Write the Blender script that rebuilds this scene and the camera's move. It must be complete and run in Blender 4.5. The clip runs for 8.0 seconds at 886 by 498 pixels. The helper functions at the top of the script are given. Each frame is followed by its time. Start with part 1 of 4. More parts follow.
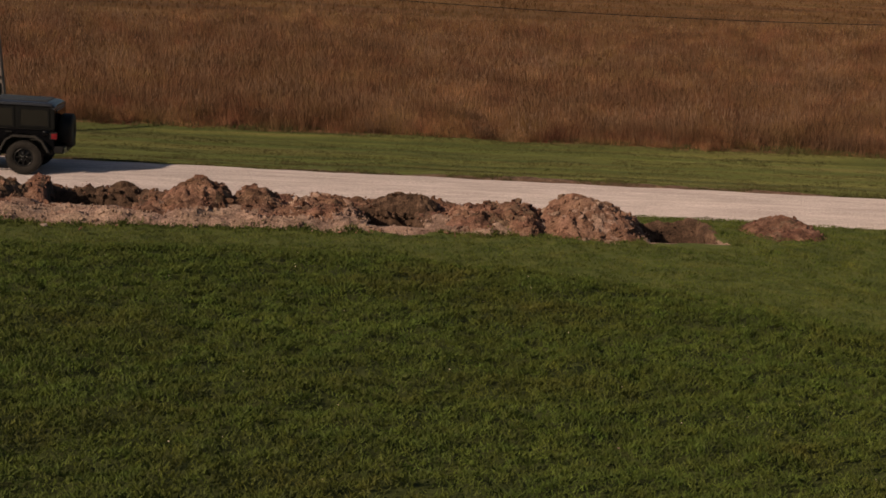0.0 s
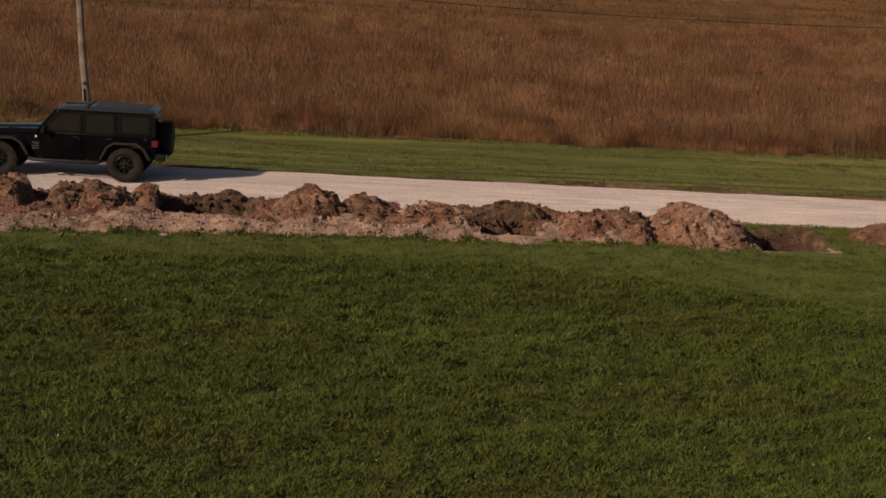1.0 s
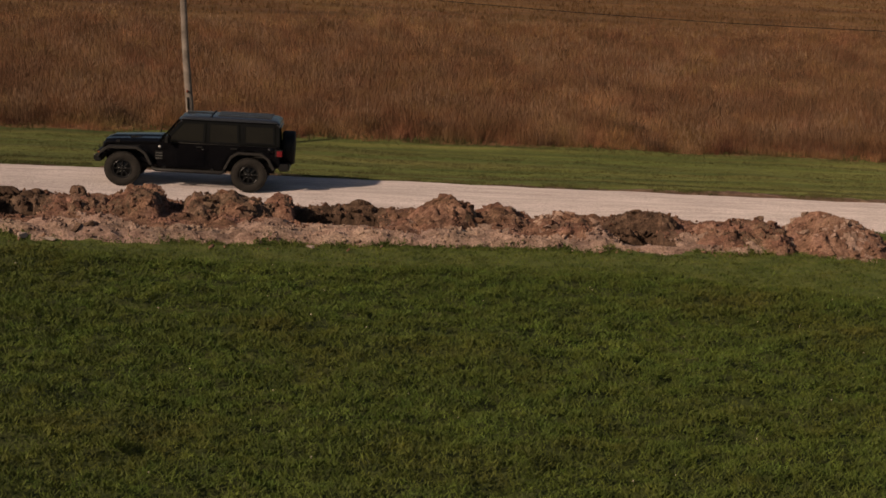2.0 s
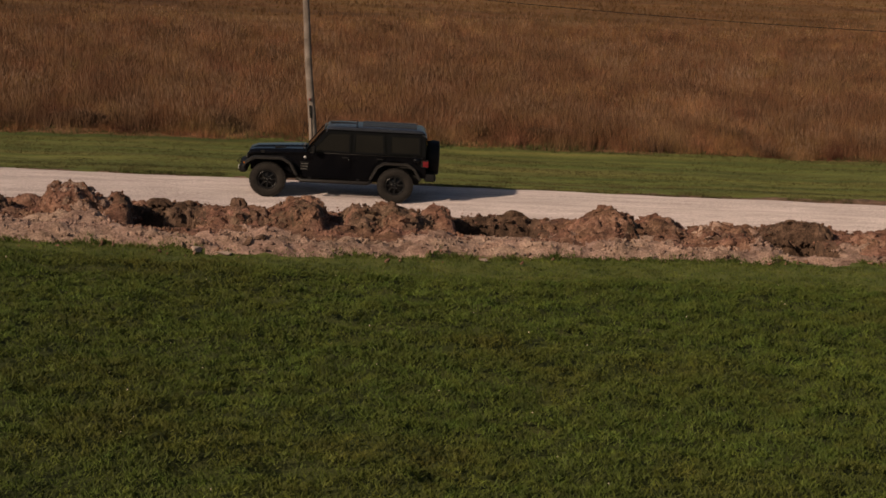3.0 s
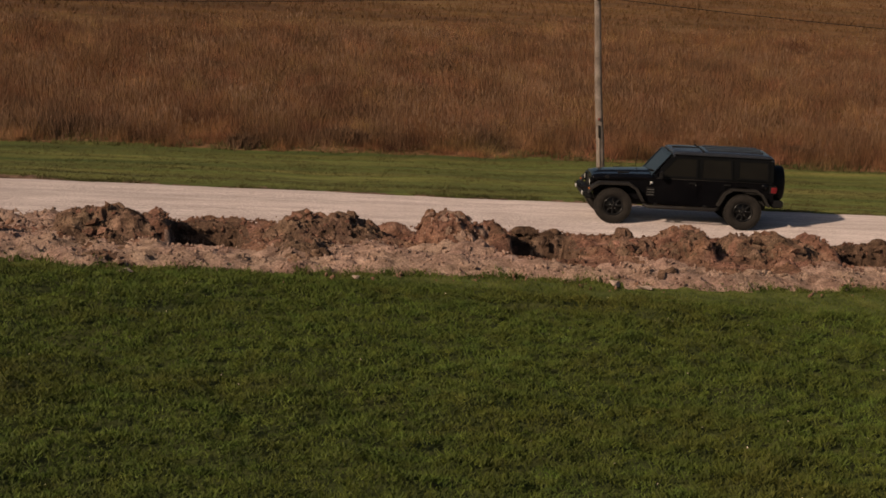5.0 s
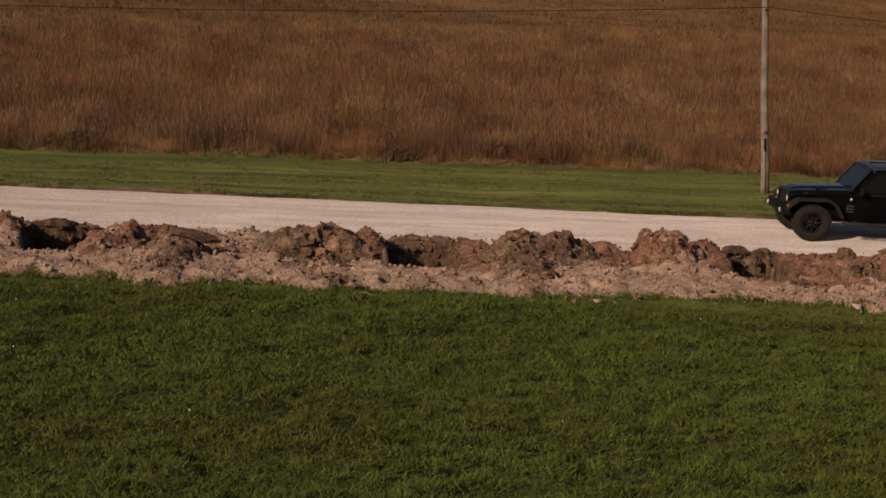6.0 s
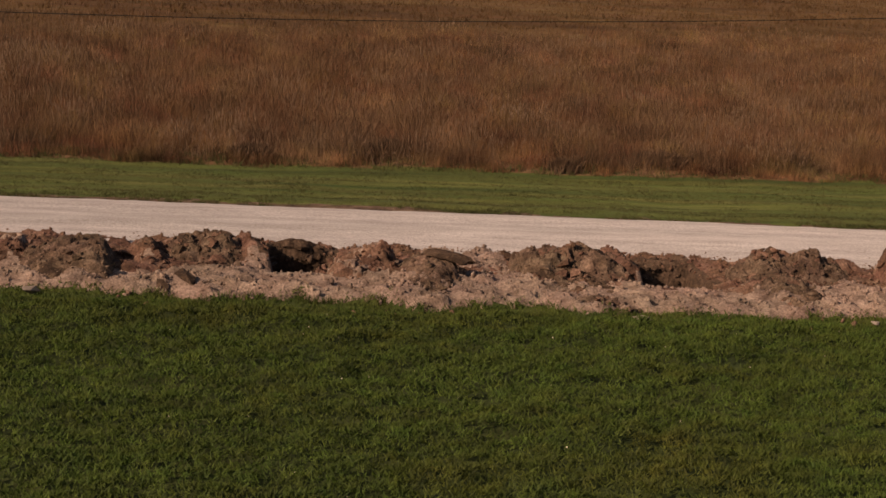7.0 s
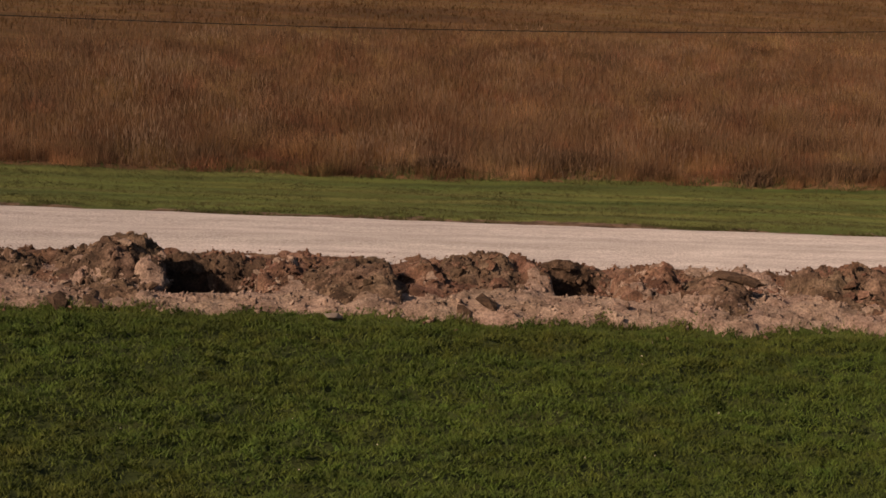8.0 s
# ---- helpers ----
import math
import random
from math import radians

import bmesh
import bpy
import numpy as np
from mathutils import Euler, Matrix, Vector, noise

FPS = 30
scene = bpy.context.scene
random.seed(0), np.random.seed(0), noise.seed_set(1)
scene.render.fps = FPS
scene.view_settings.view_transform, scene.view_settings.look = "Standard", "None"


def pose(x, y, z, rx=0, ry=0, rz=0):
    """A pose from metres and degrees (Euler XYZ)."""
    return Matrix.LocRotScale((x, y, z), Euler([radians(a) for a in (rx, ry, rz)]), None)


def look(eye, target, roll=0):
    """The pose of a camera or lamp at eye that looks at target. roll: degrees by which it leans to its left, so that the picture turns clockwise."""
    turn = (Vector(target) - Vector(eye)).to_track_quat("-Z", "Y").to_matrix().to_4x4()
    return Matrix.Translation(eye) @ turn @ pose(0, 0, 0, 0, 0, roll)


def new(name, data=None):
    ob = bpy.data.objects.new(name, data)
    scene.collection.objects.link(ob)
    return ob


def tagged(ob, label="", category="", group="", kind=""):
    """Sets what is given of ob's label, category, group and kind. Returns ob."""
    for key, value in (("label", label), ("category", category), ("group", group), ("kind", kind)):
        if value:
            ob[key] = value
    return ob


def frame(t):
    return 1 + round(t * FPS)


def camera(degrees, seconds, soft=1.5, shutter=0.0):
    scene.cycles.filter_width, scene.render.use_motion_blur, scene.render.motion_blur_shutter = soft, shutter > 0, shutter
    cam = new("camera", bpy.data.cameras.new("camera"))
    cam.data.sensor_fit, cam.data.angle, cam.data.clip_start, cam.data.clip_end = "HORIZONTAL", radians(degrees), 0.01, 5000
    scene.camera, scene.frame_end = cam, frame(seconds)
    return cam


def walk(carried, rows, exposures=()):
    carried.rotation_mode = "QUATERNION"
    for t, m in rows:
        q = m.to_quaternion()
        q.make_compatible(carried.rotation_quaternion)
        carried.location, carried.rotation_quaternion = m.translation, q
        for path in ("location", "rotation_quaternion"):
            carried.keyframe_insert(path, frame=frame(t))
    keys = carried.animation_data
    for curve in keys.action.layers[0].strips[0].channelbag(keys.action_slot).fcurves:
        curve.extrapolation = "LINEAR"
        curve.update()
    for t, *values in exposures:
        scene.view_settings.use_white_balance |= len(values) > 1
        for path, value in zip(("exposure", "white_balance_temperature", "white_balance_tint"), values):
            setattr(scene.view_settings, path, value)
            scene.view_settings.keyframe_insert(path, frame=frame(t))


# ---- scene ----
cam = camera(24.5, 8.0, soft=1.6)
PATH = [
    (0, (2.522, -5.123, 7.362), (2.742, -3.165, 7.018), 3.3),
    (0.5, (1.191, -4.958, 7.421), (1.418, -3.001, 7.076), 3.3),
    (1, (-0.326, -4.744, 7.474), (-0.09, -2.789, 7.127), 3.3),
    (1.5, (-1.989, -4.462, 7.463), (-1.744, -2.507, 7.117), 3.3),
    (2.8, (-6.874, -3.342, 7.521), (-6.603, -1.391, 7.173), 3.2),
    (3, (-7.683, -3.168, 7.537), (-7.409, -1.217, 7.188), 3.2),
    (3.5, (-9.871, -2.66, 7.568), (-9.584, -0.712, 7.218), 3.3),
    (4, (-12.131, -2.014, 7.565), (-11.83, -0.068, 7.215), 3.4),
    (4.5, (-14.473, -1.275, 7.59), (-14.158, 0.669, 7.238), 3.5),
    (4.7, (-15.426, -0.944, 7.561), (-15.105, 0.999, 7.21), 3.5),
    (6, (-21.58, 1.719, 7.444), (-21.224, 3.656, 7.093), 3.7),
    (6.5, (-24.152, 2.837, 7.352), (-23.78, 4.771, 7.002), 3.6),
    (7, (-26.811, 3.787, 7.324), (-26.424, 5.718, 6.974), 3.6),
    (7.5, (-29.538, 4.889, 7.278), (-29.136, 6.817, 6.929), 3.5),
    (8, (-32.234, 6.249, 7.136), (-31.816, 8.174, 6.788), 3.6),
]
walk(cam, [(t, look(eye, target, roll)) for t, eye, target, roll in PATH], [(0, 0.0, 6950, 12), (8, 0.0, 6950, 12)])

# ---- world and sun ----
SUN_TO = Vector((-0.80 * math.cos(radians(27)), -0.60 * math.cos(radians(27)), math.sin(radians(27))))
world = bpy.data.worlds.new("world")
scene.world = world
world.use_nodes = True
wn = world.node_tree
sky = wn.nodes.new("ShaderNodeTexSky")
sky.sky_type = "NISHITA"
sky.sun_disc = False
sky.sun_elevation = radians(27)
sky.sun_rotation = math.atan2(SUN_TO.x, SUN_TO.y)
sky.dust_density = 2.0
wn.links.new(sky.outputs[0], wn.nodes["Background"].inputs[0])
wn.nodes["Background"].inputs[1].default_value = 0.042
sun = new("sun", bpy.data.lights.new("sun", "SUN"))
sun.data.energy = 3.7
sun.data.angle = radians(1.5)
sun.data.color = (1.0, 0.80, 0.62)
sun.matrix_world = look(SUN_TO * 50, (0, 0, 0))

# ---- materials ----


def material(name, colours, scale=3.0, rough=0.85, metal=0.0, bump=0.0, bump_scale=30.0, per="", fine=0.25, specular=0.3, translucent=0.0, coords="Object", stretch=(1, 1, 1), island=0.38, diffuse=0.0, patch=None):
    """A procedural surface: two colours mixed by broad noise, varied by fine grain, with relief.
    patch: (scale, hue, value), drifts of hue and value over the surface."""
    m = bpy.data.materials.new(name)
    m.use_nodes = True
    n, l = m.node_tree.nodes, m.node_tree.links
    b = n["Principled BSDF"]
    tc = n.new("ShaderNodeTexCoord")
    src = n.new("ShaderNodeNewGeometry").outputs["Position"] if coords == "World" else tc.outputs[coords]
    plain = src
    if stretch != (1, 1, 1):
        mp = n.new("ShaderNodeMapping")
        mp.inputs["Scale"].default_value = stretch
        l.new(src, mp.inputs["Vector"])
        src = mp.outputs["Vector"]
    broad = n.new("ShaderNodeTexNoise")
    broad.inputs["Scale"].default_value = scale
    broad.inputs["Detail"].default_value = 5
    broad.inputs["Roughness"].default_value = 0.6
    l.new(src, broad.inputs["Vector"])
    ramp = n.new("ShaderNodeValToRGB")
    ramp.color_ramp.elements[0].position, ramp.color_ramp.elements[1].position = 0.33, 0.67
    ramp.color_ramp.elements[0].color = (*colours[0], 1)
    ramp.color_ramp.elements[1].color = (*colours[-1], 1)
    if len(colours) == 3:
        e = ramp.color_ramp.elements.new(0.5)
        e.color = (*colours[1], 1)
    l.new(broad.outputs["Fac"], ramp.inputs["Fac"])
    grain = n.new("ShaderNodeTexNoise")
    grain.inputs["Scale"].default_value = bump_scale
    grain.inputs["Detail"].default_value = 4
    l.new(plain, grain.inputs["Vector"])
    hsv = n.new("ShaderNodeHueSaturation")
    l.new(ramp.outputs["Color"], hsv.inputs["Color"])
    vary = n.new("ShaderNodeMapRange")
    vary.inputs["From Min"].default_value, vary.inputs["From Max"].default_value = 0.3, 0.7
    vary.inputs["To Min"].default_value, vary.inputs["To Max"].default_value = 1 - fine, 1 + fine
    l.new(grain.outputs["Fac"], vary.inputs["Value"])
    value = vary.outputs["Result"]
    if per:
        rnd = (n.new("ShaderNodeNewGeometry").outputs["Random Per Island"] if per == "island" else n.new("ShaderNodeObjectInfo").outputs["Random"])
        spread = n.new("ShaderNodeMapRange")
        spread.inputs["To Min"].default_value, spread.inputs["To Max"].default_value = 1 - island, 1 + island
        l.new(rnd, spread.inputs["Value"])
        mul = n.new("ShaderNodeMath")
        mul.operation = "MULTIPLY"
        l.new(value, mul.inputs[0])
        l.new(spread.outputs["Result"], mul.inputs[1])
        value = mul.outputs[0]
    if patch:
        drift = n.new("ShaderNodeTexNoise")
        drift.inputs["Scale"].default_value = patch[0]
        drift.inputs["Detail"].default_value = 3
        l.new(src, drift.inputs["Vector"])
        split = n.new("ShaderNodeSeparateColor")
        l.new(drift.outputs["Color"], split.inputs["Color"])
        for channel, amount, middle in (("Red", patch[1], 0.5), ("Green", patch[2], 1.0)):
            rng_ = n.new("ShaderNodeMapRange")
            rng_.inputs["From Min"].default_value, rng_.inputs["From Max"].default_value = 0.3, 0.7
            rng_.inputs["To Min"].default_value, rng_.inputs["To Max"].default_value = middle - amount, middle + amount
            l.new(split.outputs[channel], rng_.inputs["Value"])
            if channel == "Red":
                l.new(rng_.outputs["Result"], hsv.inputs["Hue"])
            else:
                both = n.new("ShaderNodeMath")
                both.operation = "MULTIPLY"
                l.new(value, both.inputs[0])
                l.new(rng_.outputs["Result"], both.inputs[1])
                value = both.outputs[0]
    l.new(value, hsv.inputs["Value"])
    l.new(hsv.outputs["Color"], b.inputs["Base Color"])
    b.inputs["Roughness"].default_value = rough
    b.inputs["Metallic"].default_value = metal
    b.inputs["Diffuse Roughness"].default_value = diffuse
    b.inputs["Specular IOR Level"].default_value = specular
    if bump:
        bp = n.new("ShaderNodeBump")
        bp.inputs["Strength"].default_value = bump
        bp.inputs["Distance"].default_value = 0.03
        l.new(grain.outputs["Fac"], bp.inputs["Height"])
        l.new(bp.outputs["Normal"], b.inputs["Normal"])
    if translucent:
        tr = n.new("ShaderNodeBsdfTranslucent")
        l.new(hsv.outputs["Color"], tr.inputs["Color"])
        mix = n.new("ShaderNodeMixShader")
        mix.inputs["Fac"].default_value = translucent
        l.new(b.outputs[0], mix.inputs[1])
        l.new(tr.outputs[0], mix.inputs[2])
        l.new(mix.outputs[0], n["Material Output"].inputs["Surface"])
    return m


M_GRASS = material("long_grass", [(0.086, 0.091, 0.016), (0.073, 0.100, 0.016), (0.090, 0.125, 0.021)], 0.2, 0.75, per="island", translucent=0.16, coords="World", island=0.30, diffuse=0.8, patch=(2.6, 0.02, 0.36))
M_MOWN = material("verge_grass", [(0.060, 0.062, 0.018), (0.086, 0.084, 0.027), (0.138, 0.121, 0.048)], 1.5, 0.8, per="island", translucent=0.18, coords="World", island=0.16, fine=0.25, bump_scale=4, stretch=(0.07, 0.9, 1), diffuse=0.8, patch=(2.2, 0.014, 0.3))
M_VERGE = material("mown_verge_turf", [(0.050, 0.066, 0.013), (0.082, 0.092, 0.020), (0.130, 0.122, 0.034)], 1.3, 0.9, bump=0.9, bump_scale=14, fine=0.25, coords="World", stretch=(0.06, 0.9, 1), diffuse=0.8, patch=(2.2, 0.02, 0.25))
M_LAWNTURF = material("short_lawn_turf", [(0.042, 0.055, 0.011), (0.060, 0.074, 0.015), (0.082, 0.090, 0.021)], 1.3, 0.9, bump=0.8, bump_scale=11, fine=0.25, coords="World", diffuse=0.9)
M_SHORT = material("short_grass", [(0.061, 0.081, 0.014), (0.081, 0.104, 0.018), (0.112, 0.126, 0.026)], 1.3, 0.75, per="island", translucent=0.15, coords="World", island=0.25, diffuse=0.8, patch=(1.6, 0.02, 0.28))
M_STALK = material("dry_prairie_grass", [(0.090, 0.041, 0.018), (0.215, 0.106, 0.048), (0.350, 0.205, 0.106)], 0.42, 0.9, per="island", translucent=0.22, coords="World", island=0.3, fine=0.5, bump_scale=3.2, diffuse=0.9, patch=(0.6, 0.024, 0.6))
M_SEED = material("dry_seed_heads", [(0.135, 0.068, 0.035), (0.225, 0.127, 0.072), (0.34, 0.218, 0.145)], 0.3, 0.9, per="island", translucent=0.38, coords="World", island=0.2, diffuse=0.9)
M_WEED = material("green_weeds", [(0.06, 0.07, 0.018), (0.09, 0.088, 0.026), (0.12, 0.095, 0.04)], 0.8, 0.8, per="island", translucent=0.15, coords="World", island=0.2, diffuse=0.9)
M_DARKWEED = material("dead_dark_weeds", [(0.090, 0.050, 0.028), (0.165, 0.093, 0.053)], 2, 0.85, per="island", coords="World", diffuse=0.8)
M_TURF = material("turf_soil", [(0.027, 0.036, 0.008), (0.038, 0.048, 0.010), (0.050, 0.056, 0.014)], 0.5, 0.95, bump=0.5, bump_scale=14, diffuse=0.9)
M_SOIL = material("clay_soil", [(0.075, 0.036, 0.023), (0.150, 0.076, 0.050), (0.250, 0.142, 0.100)], 3.0, 0.92, bump=1.0, bump_scale=22, fine=0.45, coords="World", diffuse=0.5, patch=(1.4, 0.010, 0.25))
M_PALE = material("pale_clay", [(0.170, 0.107, 0.080), (0.280, 0.186, 0.142), (0.370, 0.258, 0.202)], 3.4, 0.92, bump=1.0, bump_scale=24, fine=0.42, coords="World", diffuse=0.5, patch=(1.1, 0.008, 0.2))
M_PINK = material("pinkish_clay", [(0.130, 0.066, 0.043), (0.205, 0.112, 0.076), (0.285, 0.170, 0.122)], 3.4, 0.92, bump=1.0, bump_scale=26, fine=0.42, coords="World", diffuse=0.5, patch=(1.4, 0.008, 0.2))
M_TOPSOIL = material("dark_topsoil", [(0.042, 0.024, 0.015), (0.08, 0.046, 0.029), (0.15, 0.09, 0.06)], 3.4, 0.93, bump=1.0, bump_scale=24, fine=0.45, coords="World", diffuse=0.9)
M_BROWN = material("brown_clay", [(0.063, 0.037, 0.024), (0.128, 0.077, 0.051), (0.218, 0.140, 0.098)], 3.6, 0.93, bump=1.0, bump_scale=24, fine=0.45, coords="World", diffuse=0.5, patch=(1.4, 0.010, 0.25))
M_GRAVEL = material("crushed_limestone", [(0.37, 0.315, 0.303), (0.44, 0.377, 0.363), (0.515, 0.448, 0.434)], 1.6, 0.9, bump=0.9, bump_scale=24, fine=0.34, coords="World", stretch=(0.3, 1.5, 1), diffuse=0.9, patch=(0.5, 0.004, 0.1))
M_MEADOWSOIL = material("meadow_litter", [(0.07, 0.032, 0.015), (0.125, 0.06, 0.027), (0.18, 0.098, 0.05)], 0.2, 0.95, bump=0.8, bump_scale=4, coords="World", diffuse=0.9)
M_FAR = material("far_olive_field", [(0.113, 0.057, 0.024), (0.152, 0.080, 0.033), (0.188, 0.107, 0.047)], 0.06, 0.95, translucent=0.3, bump=0.8, bump_scale=1.6, coords="World", stretch=(0.5, 1.2, 1), diffuse=0.9, patch=(0.3, 0.01, 0.25))
M_STONE = material("pale_stone", [(0.30, 0.22, 0.175), (0.40, 0.31, 0.255)], 5, 0.85, bump=0.4, per="object", diffuse=0.5)

# ---- building helpers ----


def part(name, bm, mat, parent=None, label=""):
    """Links a bmesh as one mesh object, under a thing or a part."""
    me = bpy.data.meshes.new(name)
    bm.to_mesh(me)
    bm.free()
    me.materials.append(mat)
    ob = new(name, me)
    ob.parent = parent
    if label:
        ob["label"] = label
    return ob


def sheet(name, verts, faces, mats, smooth=True, index=None):
    """A mesh object from arrays of places and faces."""
    me = bpy.data.meshes.new(name)
    faces = np.asarray(faces, np.int32)
    k = faces.shape[1]
    me.vertices.add(len(verts))
    me.vertices.foreach_set("co", np.asarray(verts, np.float32).ravel())
    me.loops.add(faces.size)
    me.loops.foreach_set("vertex_index", faces.ravel())
    me.polygons.add(len(faces))
    me.polygons.foreach_set("loop_start", np.arange(0, faces.size, k, dtype=np.int32))
    for m in mats:
        me.materials.append(m)
    if index is not None:
        me.polygons.foreach_set("material_index", np.asarray(index, np.int32))
    if smooth:
        me.polygons.foreach_set("use_smooth", np.ones(len(faces), bool))
    me.update(calc_edges=True)
    me.validate()
    return new(name, me)


def wave(x, y, wavelength, seed=0):
    """Smooth value noise in -1..1 over arrays, quick enough for a whole field."""
    gx, gy = x / wavelength + 57.3 * seed, y / wavelength + 31.7 * seed
    ix, iy = np.floor(gx).astype(np.int64), np.floor(gy).astype(np.int64)
    fx, fy = gx - ix, gy - iy
    fx, fy = fx * fx * (3 - 2 * fx), fy * fy * (3 - 2 * fy)

    def corner(a, b):
        h = (a * 374761393 + b * 668265263 + seed * 974711) & 0x7FFFFFFF
        h = ((h ^ (h >> 13)) * 1274126177) & 0x7FFFFFFF
        return ((h ^ (h >> 16)) & 0xFFFF) / 32767.5 - 1

    a = corner(ix, iy) * (1 - fx) + corner(ix + 1, iy) * fx
    b = corner(ix, iy + 1) * (1 - fx) + corner(ix + 1, iy + 1) * fx
    return a * (1 - fy) + b * fy


def lot(a, b, seed):
    """A chance number in 0..1 for each cell of a grid."""
    h = (a * 374761393 + b * 668265263 + seed * 974711) & 0x7FFFFFFF
    h = ((h ^ (h >> 13)) * 1274126177) & 0x7FFFFFFF
    return ((h ^ (h >> 16)) & 0xFFFF) / 65535.0


def blocks(x, y, size, seed):
    """Broken blocks: each cell has a level and a slant of its own, with cracks between. Also a chance number a cell."""
    gx, gy = x / size, y / (size * 0.85)
    ix, iy = np.floor(gx).astype(np.int64), np.floor(gy).astype(np.int64)
    near, second = np.full(x.shape, 9.0), np.full(x.shape, 9.0)
    level, tilt_x, tilt_y = np.zeros(x.shape), np.zeros(x.shape), np.zeros(x.shape)
    cx, cy = np.zeros(x.shape), np.zeros(x.shape)
    for a in (-1, 0, 1):
        for b in (-1, 0, 1):
            px, py = ix + a + lot(ix + a, iy + b, seed), iy + b + lot(ix + a, iy + b, seed + 1)
            d = np.hypot(gx - px, gy - py)
            closer = d < near
            second = np.where(closer, near, np.minimum(second, d))
            level = np.where(closer, lot(ix + a, iy + b, seed + 2), level)
            tilt_x = np.where(closer, lot(ix + a, iy + b, seed + 3), tilt_x)
            tilt_y = np.where(closer, lot(ix + a, iy + b, seed + 4), tilt_y)
            cx, cy = np.where(closer, px, cx), np.where(closer, py, cy)
            near = np.where(closer, d, near)
    crack = np.clip((second - near) / 0.14, 0, 1)
    z = (level - 0.5) + 0.9 * (tilt_x - 0.5) * (gx - cx) + 0.9 * (tilt_y - 0.5) * (gy - cy) - 0.42 * (1 - crack)
    return z, tilt_x


def smooth(a, b, v):
    s = np.clip((v - a) / (b - a), 0, 1)
    return s * s * (3 - 2 * s)


# ---- the plan: x along the dig, y away from the flown camera ----
def road_near(x):
    return 42.85 - 0.045 * x


def road_far(x):
    return 48.0 - 0.048 * x


HOLES = [  # x0, x1, y0, y1, depth
    (12.08, 13.6, 38.6, 40.9, 1.1),
    (5.85, 7.0, 38.95, 41.2, 1.0),
    (-1.22, 0.62, 40.15, 42.2, 1.0),
    (-8.3, -6.95, 40.45, 42.4, 1.0),
    (-15.4, -14.05, 40.4, 42.6, 1.1),
    (-22.5, -21.3, 40.8, 42.9, 1.1),
    (-29.5, -27.8, 40.45, 42.9, 1.2),
]


def strip_near(x):
    """Near edge of the bared soil."""
    return np.interp(x, [-45, -32, -30.5, -28, -26, -24, -22.3, -20, -18, -17.2, -15.6, -13.4, -11, -9, -7.3, -4, -2, 0, 4, 6, 9, 9.8], [40.2, 39.35, 39.1, 39.3, 38.95, 38.4, 38.8, 38.1, 38.6, 37.8, 38.1, 37.75, 38.3, 38.3, 37.5, 37.6, 38.0, 38.2, 38.3, 38.6, 38.5, 39.4])


def long_edge(x):
    """Far edge of the long grass, where the mown verge by the dig begins."""
    return np.interp(x, [-40, -14, -6, -1, 3, 5.5, 8.4, 10.9, 13.1, 14.5, 30], [39.4, 37.6, 36.2, 35.4, 35.9, 35.6, 34.8, 33.0, 31.0, 29.7, 14])


def field_edge(x):
    """Where the tall meadow gives way to the smoother field beyond."""
    return np.clip(104 + 0.42 * x, 90, 150) + 3.5 * wave(x, x * 0, 7.0, 61) + 1.6 * wave(x, x * 0, 1.9, 62) + 0.8 * wave(x, x * 0, 0.6, 63)


def soil_amount(x, y):
    ragged = 0.22 * wave(x, y, 0.8, 3) + 0.14 * wave(x, y, 0.25, 4)
    s = smooth(-0.15, 0.15, y - strip_near(x) + ragged) * smooth(-0.1, 0.2, road_near(x) + 0.5 - y) * smooth(-0.2, 0.2, 9.9 - x + ragged * 2)
    for x0, x1, y0, y1, d in HOLES:
        s = np.maximum(s, smooth(0.28, 0.05, np.maximum(np.maximum(x0 - x, x - x1), np.maximum(y0 - y, y - y1)) + ragged * 0.6))
    return s


def hole_amount(x, y):
    """Depth of the dug holes below the ground."""
    rag = 0.05 * wave(x, y, 0.35, 8) + 0.03 * wave(x, y, 0.13, 9)
    out = np.zeros_like(x)
    for x0, x1, y0, y1, d in HOLES:
        edge = np.maximum(np.maximum(x0 - x, x - x1), np.maximum(y0 - y, y - y1)) + rag
        out = np.maximum(out, d * smooth(0.04, -0.08, edge))
    return out


def near_hole(x, y):
    """The trodden lips round the holes, kept clear of heaped soil."""
    out = np.zeros_like(x)
    for x0, x1, y0, y1, d in HOLES:
        out = np.maximum(out, smooth(0.45, 0.1, np.maximum(x0 - x, x - x1)) * smooth(1.2, 0.5, y0 - y) * smooth(0.25, 0.0, y - y1))
    return out


def hole_bank(x, y):
    """Soil thrown up steeply along one side of each hole, added to throw shade into it."""
    out = np.zeros_like(x)
    for x0, x1, y0, y1, d in HOLES[2:]:
        out = np.maximum(out, smooth(0.9, 0.25, x0 - x) * smooth(0.0, 0.12, x0 - x) * smooth(0.1, 0.6, y - y0) * smooth(0.3, -0.2, y - y1))
    return out


def lawn_height(x, y):
    return 0.035 * wave(x, y, 2.6, 1) + 0.02 * wave(x, y, 0.9, 2) + 0.04 * wave(x, y, 9, 5)


